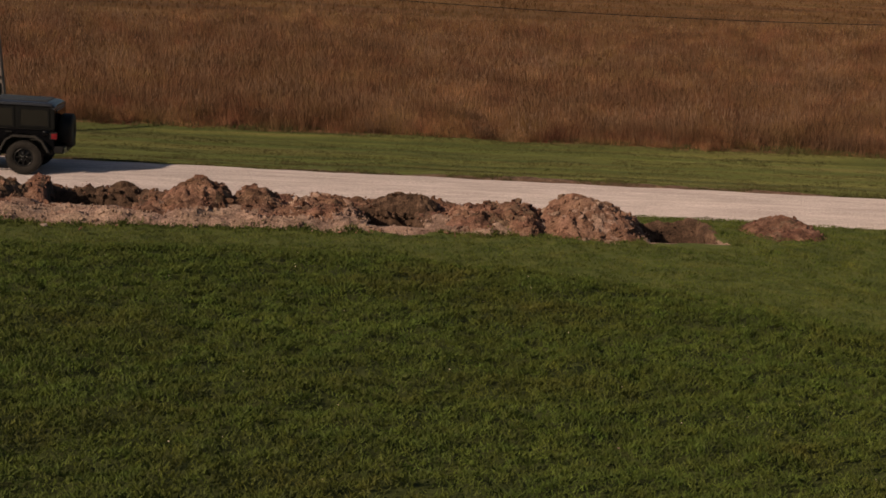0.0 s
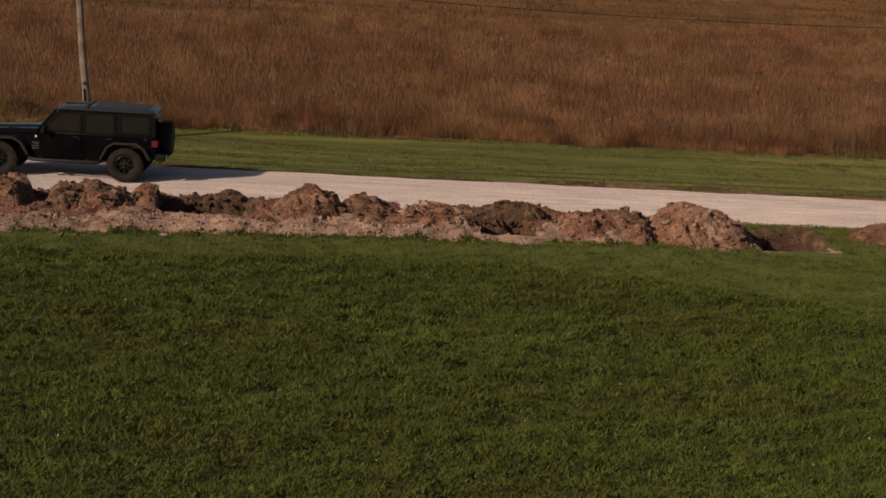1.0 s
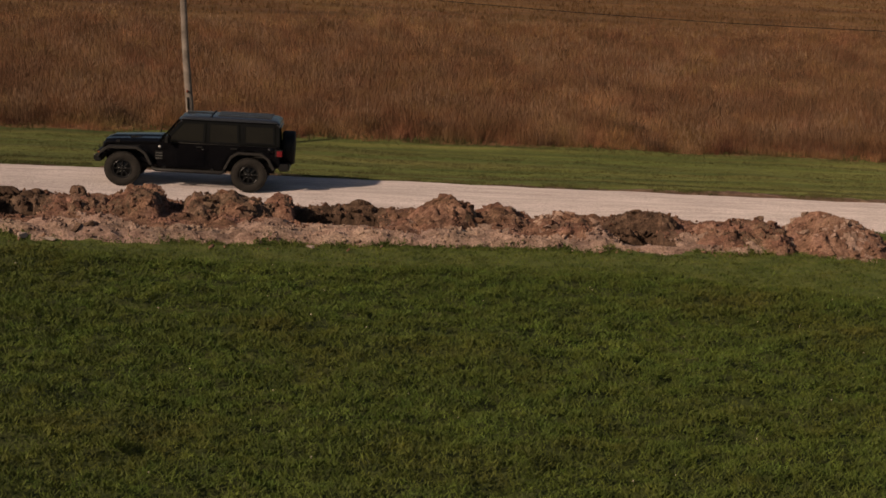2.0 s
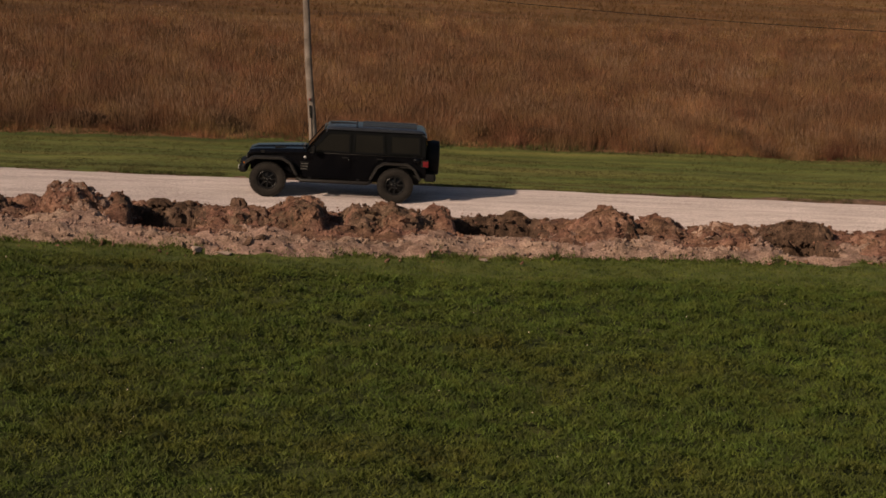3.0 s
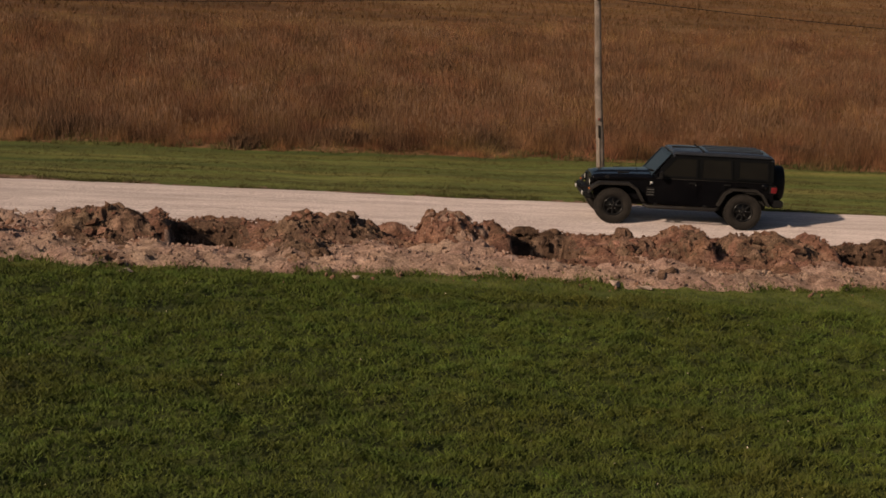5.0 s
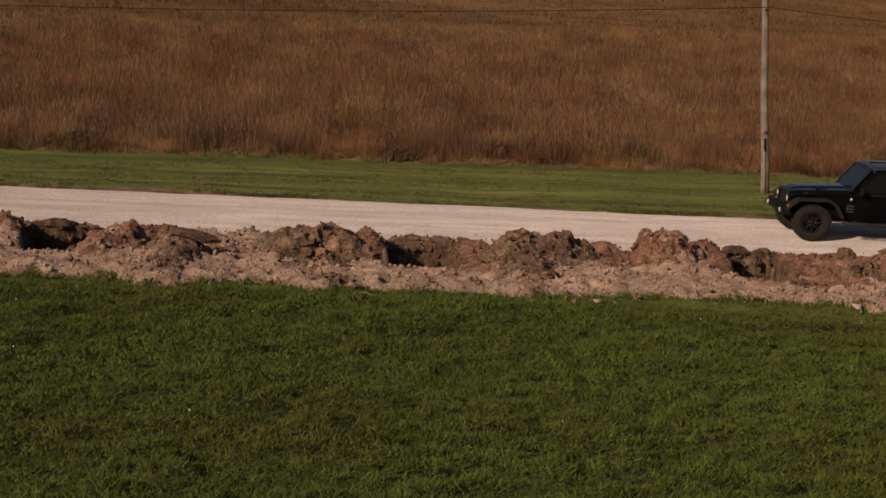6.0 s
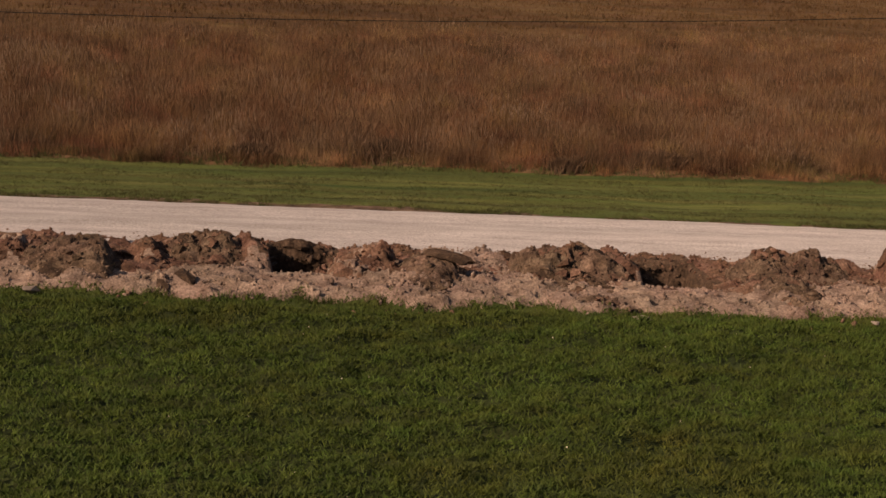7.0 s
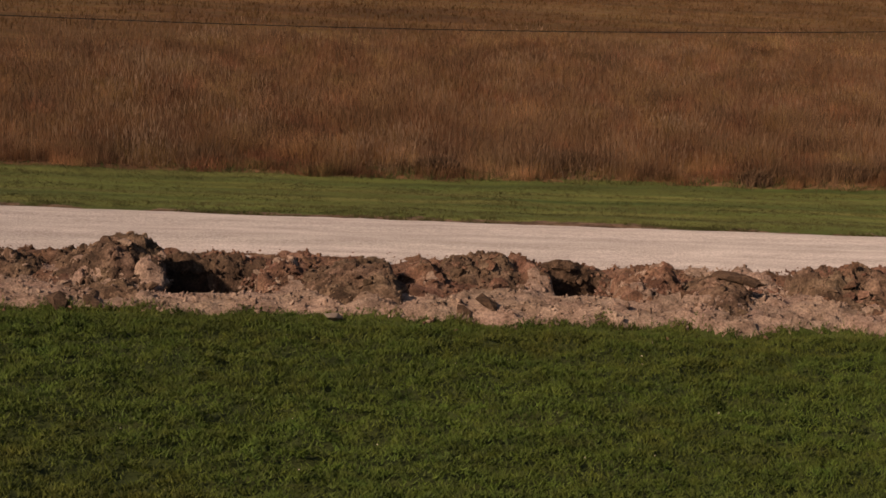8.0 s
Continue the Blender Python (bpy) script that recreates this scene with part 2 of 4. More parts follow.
def ground_height(x, y):
    s = soil_amount(x, y)
    on_road = smooth(-0.3, 0.1, y - road_near(x)) * smooth(-0.3, 0.1, road_far(x) - y)
    lump = s * (1 - 0.75 * near_hole(x, y)) * (0.06 + 0.06 * wave(x, y, 0.8, 11) + 0.055 * np.floor(3 * wave(x + 0.3 * y, y - 0.2 * x, 0.42, 12)) / 3 + 0.05 * np.floor(2 * wave(x, y + 0.3 * x, 0.24, 13)) / 2 + 0.03)
    ridge = s * (0.06 + 0.08 * wave(x, y, 0.7, 14)) * smooth(1.3, 2.3, y - strip_near(x)) * smooth(0.1, 0.7, road_near(x) - y) * smooth(10, 8, x) * (1 - near_hole(x, y)) * (1 - smooth(-19.6, -19.0, x) * smooth(-17.3, -17.9, x))
    bank = s * 0.38 * hole_bank(x, y) + 0.09 * s * smooth(0.0, 0.3, y - strip_near(x)) * smooth(2.8, 2.0, y - strip_near(x))
    lump = lump + s * (1 - near_hole(x, y)) * 0.10 * blocks(x, y, 0.30, 15)[0]
    ditch = -0.10 * smooth(1.0, 2.6, y - road_far(x)) * smooth(9.0, 7.0, y - road_far(x))
    return lawn_height(x, y) * (1 - s) * (1 - on_road) + lump + ridge + bank + ditch * (1 - s) - hole_amount(x, y) - 0.05 * on_road


def grid(name, xs, ys, height, mats, chooser=None):
    X, Y = np.meshgrid(xs, ys)
    verts = np.stack([X, Y, height(X, Y)], -1).reshape(-1, 3)
    nx, ny = len(xs), len(ys)
    i = (np.arange(ny - 1)[:, None] * nx + np.arange(nx - 1)[None, :]).ravel()
    faces = np.stack([i, i + 1, i + nx + 1, i + nx], -1)
    index = None
    if chooser is not None:
        c = verts[faces].mean(1)
        index = chooser(c[:, 0], c[:, 1])
    return sheet(name, verts, faces, mats, True, index)


# ---- ground: one sheet out to the horizon, with the holes dug into it ----
xs = np.concatenate([[-1800, -900, -400, -200, -120, -80], np.arange(-60, -36, 0.8), np.arange(-36, 18, 0.1), np.arange(18, 60, 0.8), [80, 120, 200, 400, 900, 1800]])
ys = np.concatenate([[-900, -400, -150, -70, -30], np.arange(-10, 17, 1.0), np.arange(17, 37.6, 0.4), np.arange(37.6, 44.6, 0.09), np.arange(44.6, 46.6, 0.4), np.arange(46.6, 51.5, 0.13), np.arange(51.5, 57, 0.4), np.arange(57, 120, 3), [140, 180, 260, 400, 900, 2500]])


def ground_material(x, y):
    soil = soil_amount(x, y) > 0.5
    # topsoil in and round the holes; its dark tone also stands in for their shade
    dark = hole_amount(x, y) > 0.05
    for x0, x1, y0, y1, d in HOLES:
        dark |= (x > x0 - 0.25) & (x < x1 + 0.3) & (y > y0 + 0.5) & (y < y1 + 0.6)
    pale = y < strip_near(x) + 1.6 + 0.6 * smooth(-2, -8, x) + 0.9 * wave(x, y, 1.3, 21) + 0.5 * wave(x, y, 0.35, 24)
    pale |= (x > -19.3) & (x < -17.7)
    meadow = y > 56.4 + 0.35 * wave(x, y, 1.4, 22)
    brim = (y > road_far(x) - 0.2) & (y < road_far(x) + 0.34 + 0.30 * wave(x, y * 0.3, 1.6, 23) + 0.2 * wave(x, y, 0.4, 25))
    soil = soil | brim
    pale = pale & ~brim
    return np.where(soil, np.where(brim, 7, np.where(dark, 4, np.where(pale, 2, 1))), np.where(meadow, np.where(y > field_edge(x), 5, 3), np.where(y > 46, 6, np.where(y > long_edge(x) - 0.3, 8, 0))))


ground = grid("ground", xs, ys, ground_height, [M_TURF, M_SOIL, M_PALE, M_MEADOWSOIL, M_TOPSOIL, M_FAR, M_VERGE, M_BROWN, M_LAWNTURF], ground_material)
tagged(ground, "grassy ground with a strip of bared pinkish clay and dug holes", "ground", kind="structure")

# ---- gravel road ----
rx_ = np.arange(-140, 140.1, 0.4)
rv = np.linspace(0, 1, 41)
RX, RV = np.meshgrid(rx_, rv)
near_edge = road_near(RX) + 0.10 * wave(RX, RX * 0 + 1, 1.1, 31) + 0.06 * wave(RX, RX * 0, 0.4, 32)
far_edge = road_far(RX) + 0.07 * wave(RX, RX * 0 + 5, 1.3, 33) + 0.05 * wave(RX, RX * 0, 0.5, 34)
RY = near_edge + (far_edge - near_edge) * RV
ruts = -0.018 * (np.exp(-((RV - 0.30) / 0.07) ** 2) + np.exp(-((RV - 0.66) / 0.07) ** 2))
RZ = 0.07 * (1 - (2 * RV - 1) ** 2) + ruts + 0.008 * wave(RX, RY, 0.5, 35) + 0.012 - 0.09 * (np.abs(2 * RV - 1) > 0.999)
nx, ny = len(rx_), len(rv)
i = (np.arange(ny - 1)[:, None] * nx + np.arange(nx - 1)[None, :]).ravel()
road = sheet("road", np.stack([RX, RY, RZ], -1).reshape(-1, 3), np.stack([i, i + 1, i + nx + 1, i + nx], -1), [M_GRAVEL])
tagged(road, "pale crushed limestone gravel road with faint wheel tracks", "road", kind="structure")

# ---- spoil heaps and clods ----
def clod_mesh(name, seed):
    """A lump of broken clay: the hull of a few scattered points."""
    r = random.Random(seed)
    bm = bmesh.new()
    for _ in range(11):
        v = Vector((r.gauss(0, 1), r.gauss(0, 1), r.gauss(0, 1))).normalized()
        k = r.uniform(0.85, 1.15)
        bm.verts.new((v.x * 0.54 * k, v.y * 0.42 * k, v.z * 0.28 * k))
    bmesh.ops.convex_hull(bm, input=bm.verts)
    for v in [v for v in bm.verts if not v.link_faces]:
        bm.verts.remove(v)
    me = bpy.data.meshes.new(name)
    bm.to_mesh(me)
    bm.free()
    return me


CLOD_SHAPES = [clod_mesh("clod", 40 + k) for k in range(8)]
CLOD_ARRAYS = []
for me_ in CLOD_SHAPES:
    CLOD_ARRAYS.append((np.array([v.co[:] for v in me_.vertices]), np.array([p.vertices[:] for p in me_.polygons])))
CLODS_BY = {}


def clod_of(k, mat):
    key = (k, mat.name)
    if key not in CLODS_BY:
        CLODS_BY[key] = CLOD_SHAPES[k].copy()
        CLODS_BY[key].materials.append(mat)
    return CLODS_BY[key]


def rubble(name, places, sizes, mat, rng):
    """Many small crumbs in one mesh."""
    vs, fs, base = [], [], 0
    for p, s in zip(places, sizes):
        v, f = CLOD_ARRAYS[rng.randrange(8)]
        turn = np.array(Euler((rng.uniform(0, 6), rng.uniform(0, 6), rng.uniform(0, 6))).to_matrix())
        vs.append(v @ turn.T * s + np.array(p))
        fs.append(f + base)
        base += len(v)
    return sheet(name, np.concatenate(vs), np.concatenate(fs), [mat], False)


def sod_slab_mesh(lx, ly, lz, seed):
    """A torn, warped piece of turf-bound soil, thinning towards its ragged rim."""
    r = random.Random(seed)
    bm = bmesh.new()
    n, rings = 18, []
    rim = [r.uniform(0.7, 1.15) for _ in range(n)]
    for k, (q, thick) in enumerate(((0.0, 1.0), (0.45, 1.0), (0.8, 0.8), (1.0, 0.15))):
        for side in (1, -1):
            ring = []
            for a in range(n if q else 1):
                g = q * rim[a] * r.uniform(0.92, 1.08)
                ring.append(bm.verts.new((lx * 0.5 * g * math.cos(6.283 * a / n), ly * 0.5 * g * math.sin(6.283 * a / n), side * lz * 0.5 * thick * r.uniform(0.6, 1.3) - 0.25 * lx * q * q * r.uniform(0.15, 0.4))))
            rings.append((side, ring))
    for side in (1, -1):
        own = [ring for d, ring in rings if d == side]
        for a in range(n):
            bm.faces.new((own[0][0], own[1][a], own[1][(a + 1) % n]))
        for r0, r1 in zip(own[1:], own[2:]):
            for a in range(n):
                bm.faces.new((r0[a], r0[(a + 1) % n], r1[(a + 1) % n], r1[a]))
    up, down = rings[-2][1], rings[-1][1]
    for a in range(n):
        bm.faces.new((up[a], up[(a + 1) % n], down[(a + 1) % n], down[a]))
    bmesh.ops.recalc_face_normals(bm, faces=bm.faces)
    return bm


def heap(x, y, domes, seed, mats, label, rough=1.0, clods=40, crumbs=260, slabs=()):
    """A spoil heap of loose clay. domes: (dx, dy, height, reach to -x, reach to +x, reach in y, steepness);
    slabs: (dx, dy, z, length, width, thickness, tilt), torn pieces of sod."""
    rng = random.Random(seed)
    top = new("soil_heap")
    top.location = (x, y, 0)
    tagged(top, label, "soil heap", group="spoil heaps along the dig")
    step = 0.04
    x0, x1 = min(d[0] - 1.25 * d[3] for d in domes), max(d[0] + 1.25 * d[4] for d in domes)
    y0, y1 = min(d[1] - 1.25 * d[5] for d in domes), max(d[1] + 1.25 * d[5] for d in domes)
    gx, gy = np.arange(x0, x1 + step, step), np.arange(y0, y1 + step, step)
    X, Y = np.meshgrid(gx, gy)
    wx, wy = X + x, Y + y
    warp = 0.10 * wave(wx, wy, 0.6, seed % 19 + 2) + 0.05 * wave(wx, wy, 0.22, seed % 11 + 4)
    Z, low = np.zeros(X.shape), np.full(X.shape, -0.3)
    share = np.full(X.shape, -0.3)
    for dx, dy, h, left, right, ry, power in domes:
        u = (X - dx) / np.where(X < dx, left, right)
        R = np.sqrt(u * u + ((Y - dy) / ry) ** 2) + warp
        up = np.clip(1 - np.clip(R, 0, 2) ** power, -0.3, 1)
        Z = Z + np.clip((h - 0.08) * up, 0, None) ** 3
        low = np.maximum(low, h * up)
        share = np.maximum(share, up)
    Z = np.where(low > 0, np.cbrt(Z), low)
    coarse, pick = blocks(wx + 0.3 * warp, wy, 0.38, seed)
    fine, pick_fine = blocks(wx + 0.2 * warp, wy, 0.15, seed + 9)
    on = np.clip(share * 3.5 + 0.35, 0, 1)
    relief = 0.05 + 0.05 * wave(wx, wy, 0.8, seed % 17) + 0.125 * coarse + 0.10 * fine + 0.022 * wave(wx, wy, 0.10, 5)
    Z = Z + rough * on * relief
    over = hole_amount(wx, wy)
    Z = np.where((over > 0.02) & (share < 0.8), np.minimum(Z, -over - 0.06), Z)
    XX = X + rough * 0.05 * wave(wx, wy, 0.16, 6)
    YY = Y + rough * 0.05 * wave(wx, wy, 0.16, 7)
    nx, ny = len(gx), len(gy)
    i = (np.arange(ny - 1)[:, None] * nx + np.arange(nx - 1)[None, :]).ravel()
    faces = np.stack([i, i + 1, i + nx + 1, i + nx], -1)
    keep = share.ravel()[faces].max(1) > -0.2
    patchy = 0.8 * wave(wx, wy, 0.55, seed % 23 + 1) + 0.5 * (pick - 0.5) + 0.5 * (pick_fine - 0.5)
    index = np.where(patchy > 0.42, 1, np.where(patchy < -0.45, 2, 0)).ravel()[i]
    ob = sheet("body", np.stack([XX, YY, Z], -1).reshape(-1, 3), faces[keep], list(mats), rough < 0.5, index[keep])
    ob.parent = top

    def surface(u, v):
        a = min(max(int(round((u - x0) / step)), 0), nx - 1)
        b = min(max(int(round((v - y0) / step)), 0), ny - 1)
        return XX[b, a], YY[b, a], max(Z[b, a], 0.0)

    def spot():
        """Somewhere on the flanks, more often low down than on the crest."""
        d = domes[rng.randrange(len(domes))]
        a, r = rng.uniform(0, 6.283), 0.25 + 0.9 * math.sqrt(rng.random())
        return surface(d[0] + r * (d[4] if math.cos(a) > 0 else d[3]) * math.cos(a), d[1] + r * d[5] * math.sin(a))

    for _ in range(clods * 13 // 10):
        s = rng.choice((0.10, 0.12, 0.15, 0.19, 0.25, 0.34)) * rng.uniform(0.8, 1.1) * (0.6 + 0.4 * rough)
        p = spot()
        ob = new("clod", clod_of(rng.randrange(8), mats[1] if rng.random() < 0.5 else mats[0]))
        ob.parent = top
        ob.matrix_basis = pose(p[0], p[1], p[2] + 0.02 * s, rng.uniform(-30, 30), rng.uniform(-30, 30), rng.uniform(0, 360)) @ Matrix.Scale(s, 4)
    places, sizes = [], []
    for _ in range(crumbs):
        p = spot()
        places.append((p[0], p[1], p[2] - 0.005))
        sizes.append(0.04 + 0.13 * rng.random() ** 2)
    ob = rubble("loose_soil", places, sizes, mats[0], rng)
    ob.parent = top
    tagged(ob, kind="stuff")
    for k, (dx, dy, z, lx, ly, lz, tilt) in enumerate(slabs):
        ob = part("sod_slab", sod_slab_mesh(lx, ly, lz, seed + k), mats[2], top, "torn slab of sod and soil")
        ob.matrix_basis = pose(dx, dy, z, rng.uniform(-12, 4), tilt, rng.uniform(-8, 8))
    return top


BROWN = "heap of lumpy brown clay clods beside a dug hole"
DARK = "bank of dark topsoil thrown up behind a dug hole"
CLAY = (M_SOIL, M_PINK, M_BROWN)
MIXED = (M_BROWN, M_SOIL, M_TOPSOIL)
TOPSOILS = (M_TOPSOIL, M_BROWN, M_TOPSOIL)
heap(15.45, 40.35, [(0, 0, 0.54, 0.98, 1.0, 1.15, 1.3)], 1, (M_SOIL, M_SOIL, M_BROWN), "small smooth heap of fine brown soil on mown grass", 0.35, 8, 200)
heap(10.6, 40.05, [(-0.1, 0, 0.77, 0.95, 1.45, 1.75, 1.35), (0.55, -0.1, 0.6, 1.1, 0.9, 1.7, 1.6), (1.22, 0.2, 0.4, 0.6, 0.24, 1.0, 2.4)], 2, (M_PINK, M_PALE, M_SOIL), "broad heap of crumbly pinkish clay with broken slabs", 0.75, 120, 700, [(-0.05, 0.1, 0.74, 0.34, 0.3, 0.12, 6)])
heap(8.75, 40.0, [(-0.35, 0, 0.46, 0.95, 0.8, 1.6, 2.2), (0.4, 0.1, 0.52, 0.8, 0.75, 1.6, 2.4)], 3, (M_SOIL, M_BROWN, M_PINK), "brown clay heap with broken reddish slabs", 0.85, 46, 420)
heap(6.85, 41.6, [(0.2, 0, 0.44, 0.9, 0.6, 0.75, 2.8), (-0.4, 0.1, 0.36, 0.5, 0.6, 0.65, 2.2)], 4, TOPSOILS, DARK, 0.8, 16, 150, [(0.25, -0.1, 0.37, 0.6, 0.3, 0.12, 4)])
heap(4.95, 40.5, [(-0.3, 0, 0.42, 0.6, 0.6, 1.2, 2.0), (0.2, 0, 0.40, 0.5, 0.65, 1.2, 2.0)], 5, (M_SOIL, M_PALE, M_BROWN), BROWN, 0.85)
heap(3.3, 40.8, [(0, 0, 0.58, 0.8, 0.85, 1.1, 1.5)], 6, CLAY, BROWN, 0.8)
heap(2.1, 40.75, [(0.0, 0, 0.72, 1.05, 0.5, 1.35, 1.6), (0.35, 0.1, 0.62, 0.5, 0.42, 1.1, 2.2)], 7, CLAY, BROWN, 0.85, 46)
heap(0.0, 42.6, [(0.35, 0, 0.24, 0.5, 0.4, 0.45, 2.2), (-0.5, 0, 0.15, 0.5, 0.5, 0.4, 2.0)], 8, TOPSOILS, DARK, 0.7, 14, 130, [(0.35, -0.1, 0.25, 0.45, 0.3, 0.12, 5)])
heap(-2.75, 40.85, [(0.0, 0, 0.69, 0.5, 1.4, 1.2, 1.5), (-0.65, 0, 0.57, 0.42, 0.6, 1.2, 2.6)], 9, MIXED, BROWN, 0.9, 48, 300)
heap(-4.6, 40.85, [(0.1, 0, 0.66, 0.75, 0.45, 1.3, 4.0), (-0.55, 0, 0.55, 0.5, 0.6, 1.2, 2.4)], 10, CLAY, "tall steep-sided heap of brown clay blocks", 1.0, 44, 320)
heap(-5.95, 40.8, [(-0.05, 0, 0.60, 0.3, 0.4, 0.8, 2.2), (0.4, -0.1, 0.5, 0.4, 0.35, 0.8, 2.0)], 11, (M_BROWN, M_SOIL, M_BROWN), BROWN, 0.8, 18, 150, [(-0.1, -0.05, 0.56, 0.36, 0.32, 0.2, -6)])
heap(-7.4, 42.75, [(0, 0, 0.22, 0.7, 0.7, 0.45, 2.2)], 12, TOPSOILS, DARK, 0.7, 10, 110, [(-0.35, -0.1, 0.22, 0.6, 0.4, 0.16, 2), (0.3, 0, 0.18, 0.45, 0.35, 0.14, -3)])
heap(-9.6, 41.55, [(-0.25, 0, 0.69, 0.45, 0.75, 1.0, 3.2), (0.25, 0, 0.62, 0.6, 1.05, 1.0, 1.5), (0.0, -0.5, 0.45, 0.6, 0.7, 0.7, 2.0)], 13, (M_SOIL, M_PALE, M_BROWN), "tall clay heap with pale broken blocks and a steep side", 1.0, 52, 320)
heap(-12.1, 41.45, [(0.1, 0, 0.66, 0.8, 1.15, 1.0, 1.6), (-0.6, 0, 0.58, 0.9, 0.8, 1.1, 1.9), (-0.75, -1.3, 0.36, 0.75, 0.85, 1.8, 1.7)], 14, MIXED, "long heap of brown clay with smooth slab faces", 0.9, 64, 420)
heap(-14.6, 42.95, [(0, 0, 0.18, 0.85, 0.85, 0.4, 2.4)], 16, TOPSOILS, DARK, 0.5, 8, 110)
heap(-16.7, 41.45, [(0.15, 0, 0.72, 0.8, 1.25, 1.1, 1.6), (-0.65, 0, 0.56, 0.55, 0.8, 1.1, 2.4), (-0.1, -1.9, 0.24, 0.9, 0.8, 1.7, 1.5)], 17, (M_BROWN, M_SOIL, M_TOPSOIL), BROWN, 0.95, 64, 460)
heap(-18.5, 41.6, [(0, 0, 0.16, 0.75, 0.75, 1.0, 2.0)], 30, (M_PALE, M_PINK, M_SOIL), "low spread of pale clay rubble between two heaps", 0.8, 26, 220)
heap(-19.7, 40.45, [(0.0, 0, 0.58, 0.8, 0.75, 1.2, 2.6), (-0.35, -0.9, 0.30, 0.6, 0.6, 0.9, 2.0)], 19, (M_BROWN, M_BROWN, M_TOPSOIL), "smooth-topped dark brown soil heap with an overhanging sod slab", 0.5, 30, 260, [(0.35, 0.1, 0.57, 1.15, 0.8, 0.12, 9)])
heap(-20.75, 41.3, [(0.2, 0, 0.62, 0.5, 0.45, 1.0, 1.9), (-0.4, -0.2, 0.45, 0.5, 0.5, 1.0, 1.9)], 20, (M_SOIL, M_PALE, M_BROWN), BROWN, 1.0, 44, 300)
heap(-22.0, 43.1, [(0, 0, 0.30, 0.8, 0.7, 0.4, 2.6)], 21, TOPSOILS, DARK, 0.5, 8, 110, [(0.1, -0.1, 0.26, 0.9, 0.45, 0.14, 2)])
heap(-23.6, 42.0, [(0.1, 0, 0.60, 0.75, 0.95, 1.0, 1.8), (-0.55, 0.1, 0.53, 0.4, 0.6, 0.9, 2.2), (0.0, -0.8, 0.24, 0.8, 0.7, 0.9, 1.7)], 22, MIXED, BROWN, 0.95, 50, 340)
heap(-24.85, 41.75, [(0, 0, 0.52, 0.5, 0.5, 1.1, 2.2)], 23, (M_SOIL, M_PALE, M_BROWN), BROWN, 0.95, 34, 240)
heap(-26.15, 40.95, [(0.3, 0, 0.68, 1.1, 0.48, 1.35, 2.4), (-0.5, -0.1, 0.52, 0.7, 0.8, 1.25, 2.0)], 24, (M_BROWN, M_BROWN, M_TOPSOIL), "rounded dark brown soil heap with a steep side", 0.55, 34, 300)
heap(-27.45, 42.0, [(0.05, 0, 0.42, 0.4, 0.5, 0.8, 1.9), (-0.3, -0.6, 0.25, 0.4, 0.5, 0.8, 1.8)], 25, (M_SOIL, M_PALE, M_BROWN), BROWN, 0.9, 30, 200)
heap(-28.75, 43.2, [(-0.25, 0, 0.26, 0.5, 0.5, 0.4, 2.4), (0.4, 0, 0.24, 0.4, 0.4, 0.4, 2.0)], 26, TOPSOILS, DARK, 0.6, 10, 110)
heap(-30.3, 41.8, [(0.0, 0, 0.80, 0.8, 0.75, 1.05, 2.2), (-0.7, 0, 0.56, 0.6, 0.8, 1.0, 1.8), (0.5, 0.2, 0.64, 0.5, 0.4, 0.8, 2.8), (-0.2, -1.2, 0.30, 1.0, 0.8, 1.2, 1.5)], 27, (M_BROWN, M_PALE, M_TOPSOIL), "large steep heap of brown and pale clay blocks", 1.0, 70, 460)
heap(-32.4, 42.0, [(0.2, 0, 0.50, 0.9, 0.85, 1.1, 2.2), (-0.8, 0, 0.48, 0.8, 0.9, 1.1, 2.0)], 28, (M_BROWN, M_PALE, M_TOPSOIL), BROWN, 0.9, 44, 320)

# crumbs strewn over the bared strip
rng = random.Random(77)
r_ = np.random.default_rng(77)
x_, y_ = r_.uniform(-36, 9.8, 44000), r_.uniform(37.4, 44.4, 44000)
keep = (soil_amount(x_, y_) > 0.3) & (hole_amount(x_, y_) < 0.02)
x_, y_ = x_[keep][:13500], y_[keep][:13500]
sizes = 0.04 + 0.13 * r_.random(len(x_)) ** 2.0
places = np.stack([x_, y_, ground_height(x_, y_) - 0.05 * sizes], -1)
front = y_ < strip_near(x_) + 1.5 + 0.6 * smooth(-2, -8, x_) + 0.7 * wave(x_, y_, 1.3, 21)
front |= (x_ > -19.3) & (x_ < -17.7)
tagged(rubble("loose_clay", places[front], sizes[front], M_PALE, rng), "small crumbs of pale clay strewn over the bared strip", "soil", kind="stuff")
tagged(rubble("loose_topsoil", places[~front], sizes[~front], M_SOIL, rng), "brown soil crumbs strewn between the heaps and the road", "soil", kind="stuff")

# crumbs in the same topsoil tone that holds part of the holes' shade
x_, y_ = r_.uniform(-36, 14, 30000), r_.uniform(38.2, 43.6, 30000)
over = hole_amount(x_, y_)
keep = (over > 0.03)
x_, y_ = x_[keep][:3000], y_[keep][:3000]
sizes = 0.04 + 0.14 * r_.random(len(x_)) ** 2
tagged(rubble("hole_rubble", np.stack([x_, y_, ground_height(x_, y_)], -1), sizes, M_TOPSOIL, rng), "dark topsoil crumbs on the walls of the dug holes, their tone holding shade too", "soil", kind="stuff")
x_ = r_.uniform(-36, 9.5, 220)
y_ = strip_near(x_) - 0.8 * r_.random(220) ** 1.8
keep = wave(x_, y_ * 0, 2.3, 70) > -0.1
x_, y_ = x_[keep], y_[keep]
